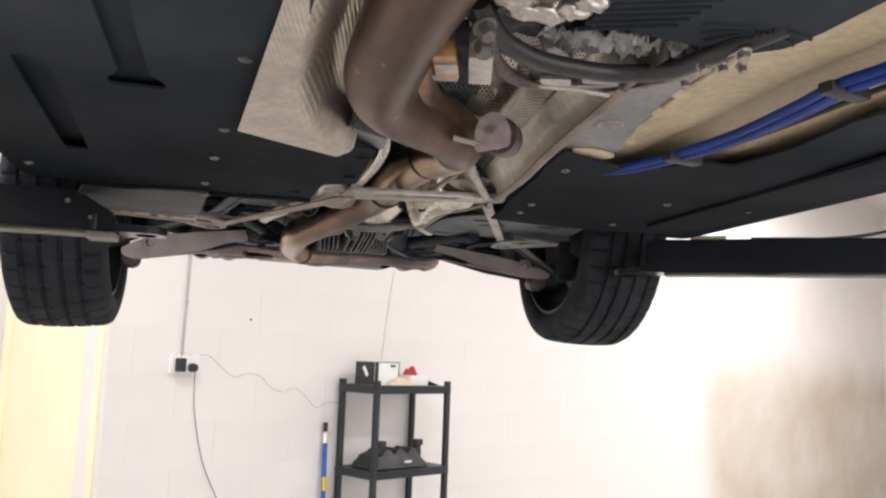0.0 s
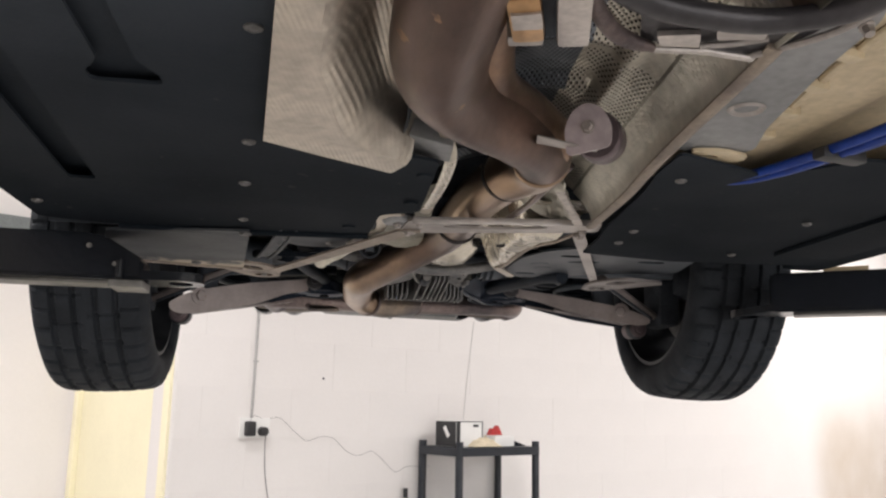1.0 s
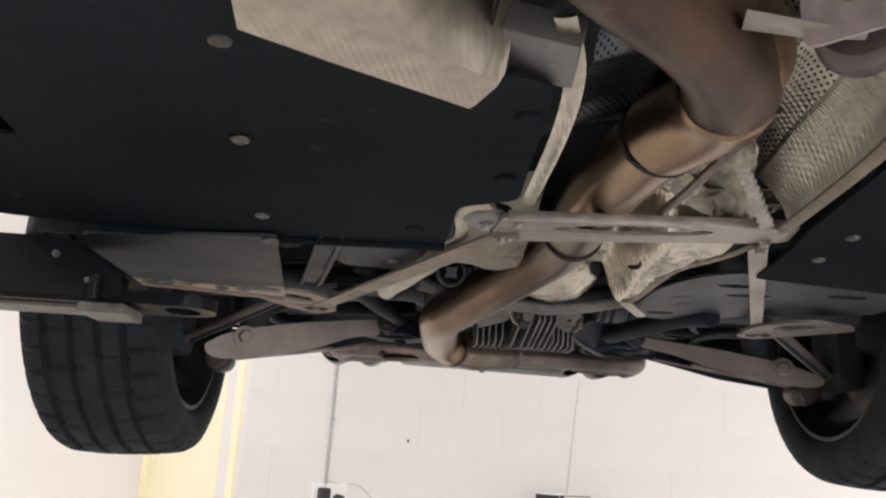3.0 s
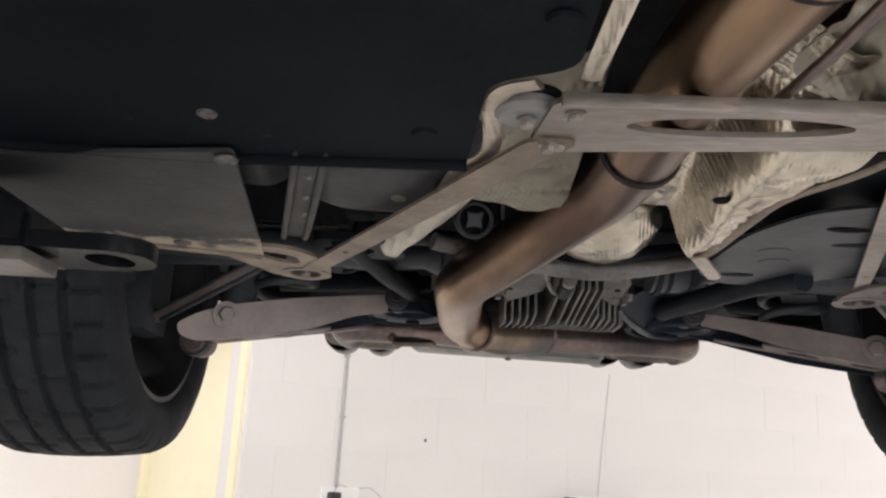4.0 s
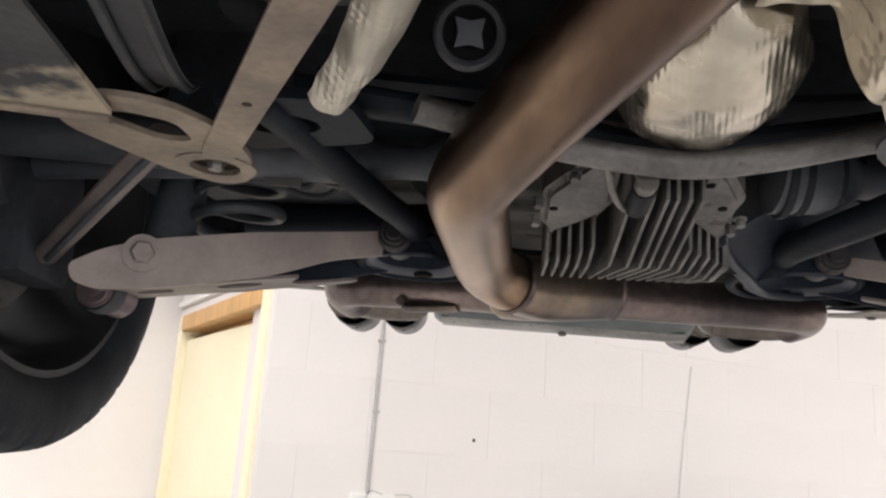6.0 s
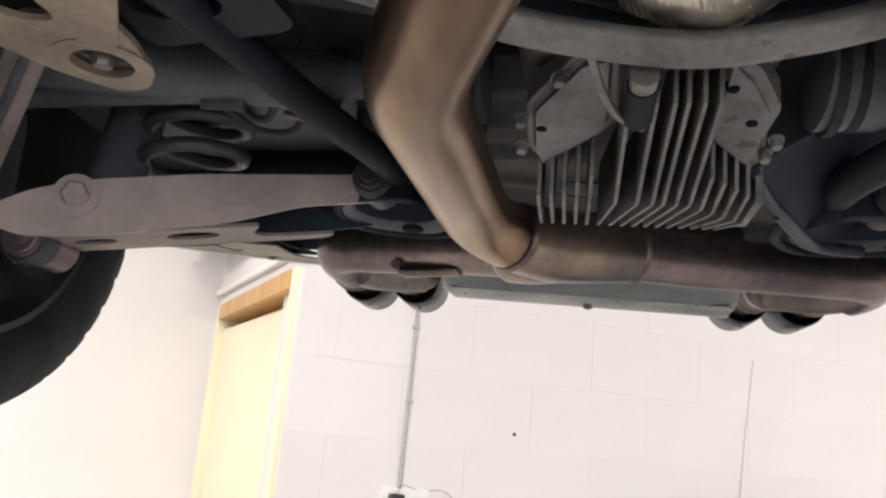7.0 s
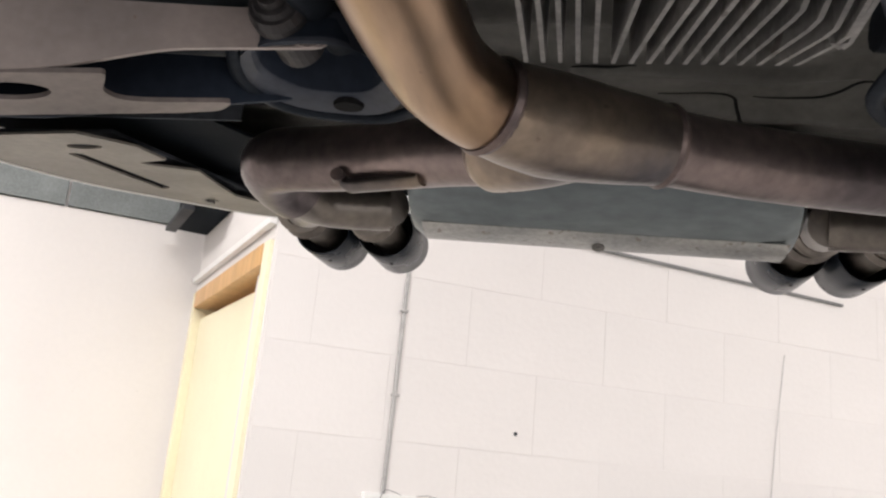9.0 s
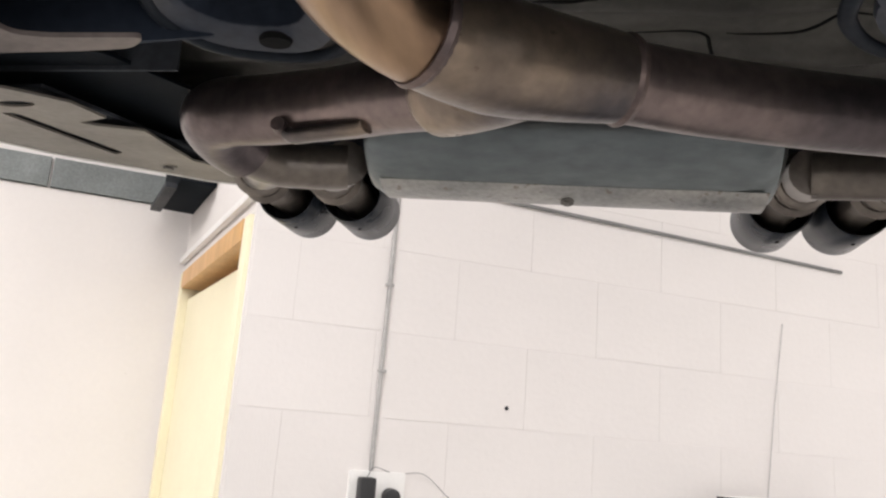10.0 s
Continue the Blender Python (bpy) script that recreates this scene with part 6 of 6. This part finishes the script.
gb = part("gearbox_cross_member", bm_sweep(glide([(-0.105, 0.775, 1.925), (-0.066, 0.825, 1.912), (-0.014, 0.855, 1.906), (0.045, 0.864, 1.904), (0.092, 0.861, 1.904), (0.139, 0.831, 1.904), (0.157, 0.785, 1.906), (0.20, 0.715, 1.918)], 8), 0.0125, 16, flat=0.8), CROSS, car, "dark curved gearbox crossmember")
part("rolled_edge", bm_sweep(glide([(0.104, 0.925, 1.902), (0.137, 0.878, 1.900), (0.152, 0.842, 1.900), (0.157, 0.792, 1.901), (0.172, 0.752, 1.903)], 6), 0.0036, 8), ALU, gb, "worn bright edge")
part("web", bm_plate(rounded([(-0.02, 0.862), (0.0, 0.915), (0.06, 0.922), (0.108, 0.927), (0.135, 0.88), (0.145, 0.835), (0.09, 0.86), (0.04, 0.866)], 0.005), 1.904, 1.908), CROSS, gb, "dark web of the crossmember")
part("strap", bm_sweep(glide([(-0.078, 0.815, 1.906), (-0.058, 0.858, 1.900), (-0.034, 0.890, 1.898), (-0.010, 0.908, 1.898), (0.012, 0.918, 1.899)], 6), [0.0045 + 0.0035 * math.sin(math.pi * k / 24) for k in range(25)], 10), RING, gb, "mauve curved strap")
part("facet", bm_plate(rounded([(0.006, 0.894), (0.040, 0.884), (0.050, 0.908), (0.017, 0.913)], 0.003), 1.898, 1.903), ALU_BRIGHT, gb, "bright facet")
part("facet", bm_plate(rounded([(0.050, 0.876), (0.092, 0.868), (0.096, 0.884), (0.058, 0.892)], 0.003), 1.898, 1.903), ALU, gb, "bright facet")
part("edge_strip", bm_sweep([(0.015, 0.922, 1.899), (0.06, 0.917, 1.899), (0.108, 0.926, 1.900)], 0.0042, 8, flat=0.6), ALU_BRIGHT, gb, "bright lower edge")
part("rib", bm_sweep([(0.050, 0.908, 1.899), (0.075, 0.898, 1.899), (0.100, 0.884, 1.900)], 0.003, 8), ALU, gb, "bright rib of the casting")
mt = at_gearbox("mount", bm_box(-0.058, 0.852, 1.905, 0.027, 0.075, 0.036, 0.006, pose(0, 0, 0, 0, 0, -18)), GOLD, car, "gold passivated mount")
at_gearbox("mount_top", bm_box(-0.0585, 0.846, 1.8865, 0.024, 0.026, 0.004, 0.001, pose(0, 0, 0, 0, 0, -18)), ALU_BRIGHT, mt, "bright worn face")
at_gearbox("mount_foot", bm_box(-0.048, 0.892, 1.907, 0.030, 0.018, 0.034, 0.004, pose(0, 0, 0, 0, 0, -14)), ALU, mt, "grey foot")
mt = at_gearbox("mount", bm_box(-0.022, 0.842, 1.903, 0.027, 0.085, 0.038, 0.006, pose(0, 0, 0, 0, 0, -16)), ALU_BRIGHT, car, "bright square mount")
at_gearbox("bolt", bm_bolt((-0.035, 0.79, 1.897), (0, -0.3, -1), 0.010, 0.016, 1.3), BOLT, mt)
at_gearbox("bolt", bm_bolt((-0.045, 0.755, 1.90), (0.2, -0.5, -1), 0.009, 0.016, 1.4), BOLT, mt)
# dark block in place of the shade between the two mounts
at_gearbox("mount_gap", bm_box(-0.040, 0.85, 1.912, 0.014, 0.09, 0.03, 0.002, pose(0, 0, 0, 0, 0, -17)), DARK, mt)
for x, y, r in ((0.154, 0.792, 0.0065), (0.173, 0.788, 0.0055), (0.171, 0.748, 0.007), (0.162, 0.845, 0.005), (0.193, 0.782, 0.005)):
    part("bolt", bm_bolt((x, y, 1.899), (0, -0.4, -1), r, 0.010, 1.3), ALU_BRIGHT, car, "bright bolt")


def torn(s, t):
    x = -0.022 + 0.185 * s
    far_edge = 0.812 - 0.014 * math.sin(3.1 * s) + 0.010 * noise.noise((21 * s, 2, 1))
    near_edge = 0.862 - 0.030 * s * s + 0.013 * noise.noise((9 * s, 3, 1)) + 0.007 * noise.noise((34 * s, 3, 7)) - 0.022 * max(0, 0.15 - s) / 0.15
    return Vector((x, far_edge + (near_edge - far_edge) * t, 1.924 + 0.013 * noise.noise((16 * s, 4 * t, 5)) + 0.005 * noise.noise((45 * s, 12 * t, 6))))


part("crinkled_foil", bm_sheet(torn, 80, 20, 0.0015), CRINKLE, car, "torn grey crinkled foil")
# cast casing coloured dark to carry the shade between the parts below it
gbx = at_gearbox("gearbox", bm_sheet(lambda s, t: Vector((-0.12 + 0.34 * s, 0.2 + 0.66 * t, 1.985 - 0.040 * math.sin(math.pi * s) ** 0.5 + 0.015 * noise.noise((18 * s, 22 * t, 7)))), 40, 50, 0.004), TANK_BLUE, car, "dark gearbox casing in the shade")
for x, y, r in ((-0.066, 0.752, 0.015), (-0.042, 0.750, 0.017), (-0.022, 0.733, 0.014), (-0.012, 0.712, 0.013), (-0.085, 0.728, 0.016)):
    bm = bmesh.new()
    bmesh.ops.create_uvsphere(bm, u_segments=28, v_segments=18, radius=1.0)
    for v in bm.verts:
        q = 1 + 0.35 * noise.noise(v.co * 1.7 + Vector((40 * x, 0, 0))) + 0.10 * noise.noise(v.co * 5 + Vector((0, 30 * y, 0)))
        v.co = Vector((v.co.x * r * q * 1.2, v.co.y * r * q, v.co.z * 0.012 * q))
    bm.transform(Matrix.Translation((x, y, 1.914)))
    part("casing_boss", bm, ALU_BRIGHT, gbx, "bright lumpy cast boss")
sump = part("sump_cover", bm_plate(rounded([(0.006, 0.768), (0.042, 0.764), (0.079, 0.773), (0.142, 0.781), (0.187, 0.796), (0.229, 0.757), (0.236, 0.706), (0.238, 0.627), (0.25, 0.0), (-0.02, 0.0)], 0.008), 1.913, 1.918), TRAY, car, "black ribbed plastic cover")
for k in range(9):
    a = radians(8 + 20 * k)
    part("rib", bm_box(0.172 + 0.036 * math.cos(a), 0.712 + 0.036 * math.sin(a), 1.911, 0.050, 0.0025, 0.005, 0.001, pose(0, 0, 0, 0, 0, 8 + 20 * k)), TRAY, sump, "thin radial rib")
for k in range(14):
    part("rib", bm_box(0.045 + 0.002 * k, 0.755 - 0.016 * k, 1.911, 0.10, 0.0025, 0.004, 0.001, pose(0, 0, 0, 0, 0, -24)), TRAY, sump, "thin cross rib")

# the whole floor rises a little towards the front of the car
for ob in car.children_recursive:
    if ob.type == "MESH":
        for v in ob.data.vertices:
            if v.co.y < 1.45:
                k = 1 + 0.15 * min(1.15, 1.45 - v.co.y)
                v.co = Vector((-0.27 + k * (v.co.x + 0.27), 0.25 + k * (v.co.y - 0.25), 1.59 + k * (v.co.z - 1.59)))

# ---- the two-post lift ----
def arm_profile(M, length, chamfer):
    """A boxed arm whose end slopes down to the slimmer inner arm; local x runs out from its end."""
    side = [(length, 0.042), (0.10, 0.035), (0.065, 0.030), (0.0, -0.008), (0.0, -0.040), (0.01, -0.044), (length, -0.044)] if chamfer else [(length, 0.042), (0.006, 0.042), (0.0, 0.036), (0.0, -0.038), (0.006, -0.044), (length, -0.044)]
    bm = bm_plate(side, -0.055, 0.055)
    bmesh.ops.bevel(bm, geom=[e for e in bm.edges if len(e.link_faces) == 2 and e.calc_face_angle(0) > 0.3], offset=0.006, segments=2, affect="EDGES")
    bm.transform(M @ Matrix(((1, 0, 0, 0), (0, 0, 1, 0), (0, 1, 0, 0), (0, 0, 0, 1))))
    bmesh.ops.recalc_face_normals(bm, faces=bm.faces[:])
    return bm


for s in (-1, 1):
    lift = thing("lift_post", Vector((s * 1.95, 1.72, 0)), "black two-post lift column with a long swing arm under the sill", "vehicle lift", "lift posts")
    part("column", bm_box(s * 1.98, 1.66, 1.6, 0.28, 0.34, 3.2, 0.02), LIFT, lift)
    part("base_plate", bm_box(s * 1.98, 1.66, 0.01, 0.5, 0.6, 0.02, 0.004), LIFT, lift)
    part("carriage", bm_box(s * 1.78, 1.66, 1.83, 0.14, 0.36, 0.5, 0.02), LIFT, lift)
    if s < 0:
        B, C, way = Vector((-0.556, 1.825, 1.842)), Vector((-0.482, 1.848, 1.820)), Vector((-1, -0.02, 0))
    else:
        B, C, way = Vector((0.762, 2.045, 1.858)), Vector((0.652, 2.155, 1.844)), Vector((0.835, -0.55, 0))
    way.normalize()
    across = Vector((-way.y, way.x, 0))
    M = Matrix.Translation(B) @ Matrix(((way.x, across.x, 0, 0), (way.y, across.y, 0, 0), (0, 0, 1, 0), (0, 0, 0, 1)))
    length = 1.17 if s < 0 else 1.15
    arm = part("swing_arm", arm_profile(M, length, s < 0), LIFT, lift, "glossy black swing arm")
    bm = bm_box(length / 2 + 0.02, 0, -0.047, length - 0.05, 0.060, 0.005, 0.001)
    bm.transform(M)
    part("wear_strip", bm, LIFT_EDGE, arm, "worn bare steel underside")
    root = 0.10 if s < 0 else 0.03
    bm = bm_plate(rounded([(root, -0.045), (-0.060, -0.042), (-0.098, -0.02), (-0.100, 0.025), (-0.075, 0.045), (root, 0.05)], 0.02), -0.042, -0.026, [oval(-0.058, 0.004, 0.022, 0.028, 20)])
    bm.transform(M if s < 0 else Matrix.Translation(B) @ (B - C).normalized().to_track_quat("X", "Z").to_matrix().to_4x4())
    part("extension", bm, LIFT, arm, "black inner arm with a round eye")
    if s < 0:
        part("lock_pin", bm_sweep([(-0.592, 1.764, 1.830), (-0.592, 1.764, 1.799)], 0.0075, 16), LIFT, arm, "glossy round locking pin")
        part("stop_block", bm_box(-0.580, 1.800, 1.790, 0.056, 0.075, 0.013, 0.003), LIFT_EDGE, arm, "worn bare steel stop block")
    for x, z, h in ((0.045, -0.018, 0.012), (0.09, 0.012, 0.006)) if s < 0 else ():
        part("bolt", bm_bolt(M @ Vector((x, 0.055, z)), (0, -1, -0.2), 0.004, h, 1.2), BOLT, arm)
solid("wooden_block", bm_box(0.90, 1.97, 1.9075, 0.09, 0.06, 0.014, 0.003, pose(0, 0, 0, 0, 0, -33)), WOOD, "small pale wooden block on the lift arm", "block")
solid("air_hose", bm_sweep(glide([(0.98, 1.90, 1.9065), (1.08, 1.845, 1.9065), (1.16, 1.815, 1.91), (1.30, 1.80, 1.935), (1.60, 1.78, 2.02), (1.86, 1.75, 2.08)], 6), 0.005, 8), CABLE, "thin dark hose lying on the lift arm", "hose")

# ---- blockwork: pieces of the walls ----
def block_mesh(name, w, h, d, mat):
    return mesh_of(name, bm_box(0, 0, 0, w, d, h, 0.0007), mat, False)


WHOLE = block_mesh("block", 0.4494, 0.2244, 0.03, WALL_PAINT)
GREY = block_mesh("block", 0.440, 0.108, 0.03, GREY_BLOCK)
random.seed(11)


def lay(name, me, wall, u, n, z, sx=1.0):
    ob = new(name, me)
    ob.parent = wall
    ob.matrix_basis = ROOM @ Matrix.Translation((u, n + random.uniform(-0.0004, 0.0004), z)) @ pose(0, 0, 0, random.uniform(-0.06, 0.06), 0, random.uniform(-0.05, 0.05)) @ Matrix.Diagonal((sx, 1, 1, 1))
    return ob


for row in range(-9, 7):
    z0 = 2.12 + 0.225 * row
    first = 1.979 if row % 2 else 1.754
    if z0 + 0.22 > 3.75 or z0 < 0:
        continue
    left = 1.411
    u = first - 0.45 * math.ceil((first - left) / 0.45)
    while u < 6.0:
        a, b = max(u + 0.0003, left), u + 0.4497
        if b - a > 0.05:
            lay("block", WHOLE, wall_back, (a + b) / 2, BACK + 0.015, z0 + 0.1125, (b - a) / 0.4494)
        u += 0.45
far = bpy.data.objects["wall_far_top"]
for row in range(0, 1):
    z0 = 2.415 + 0.225 * row
    u = 1.27 - (0.225 if row % 2 else 0.0)
    while u > -4.0:
        lay("block", GREY, far, u - 0.225, FAR + 0.003, z0 + 0.054)
        u -= 0.45
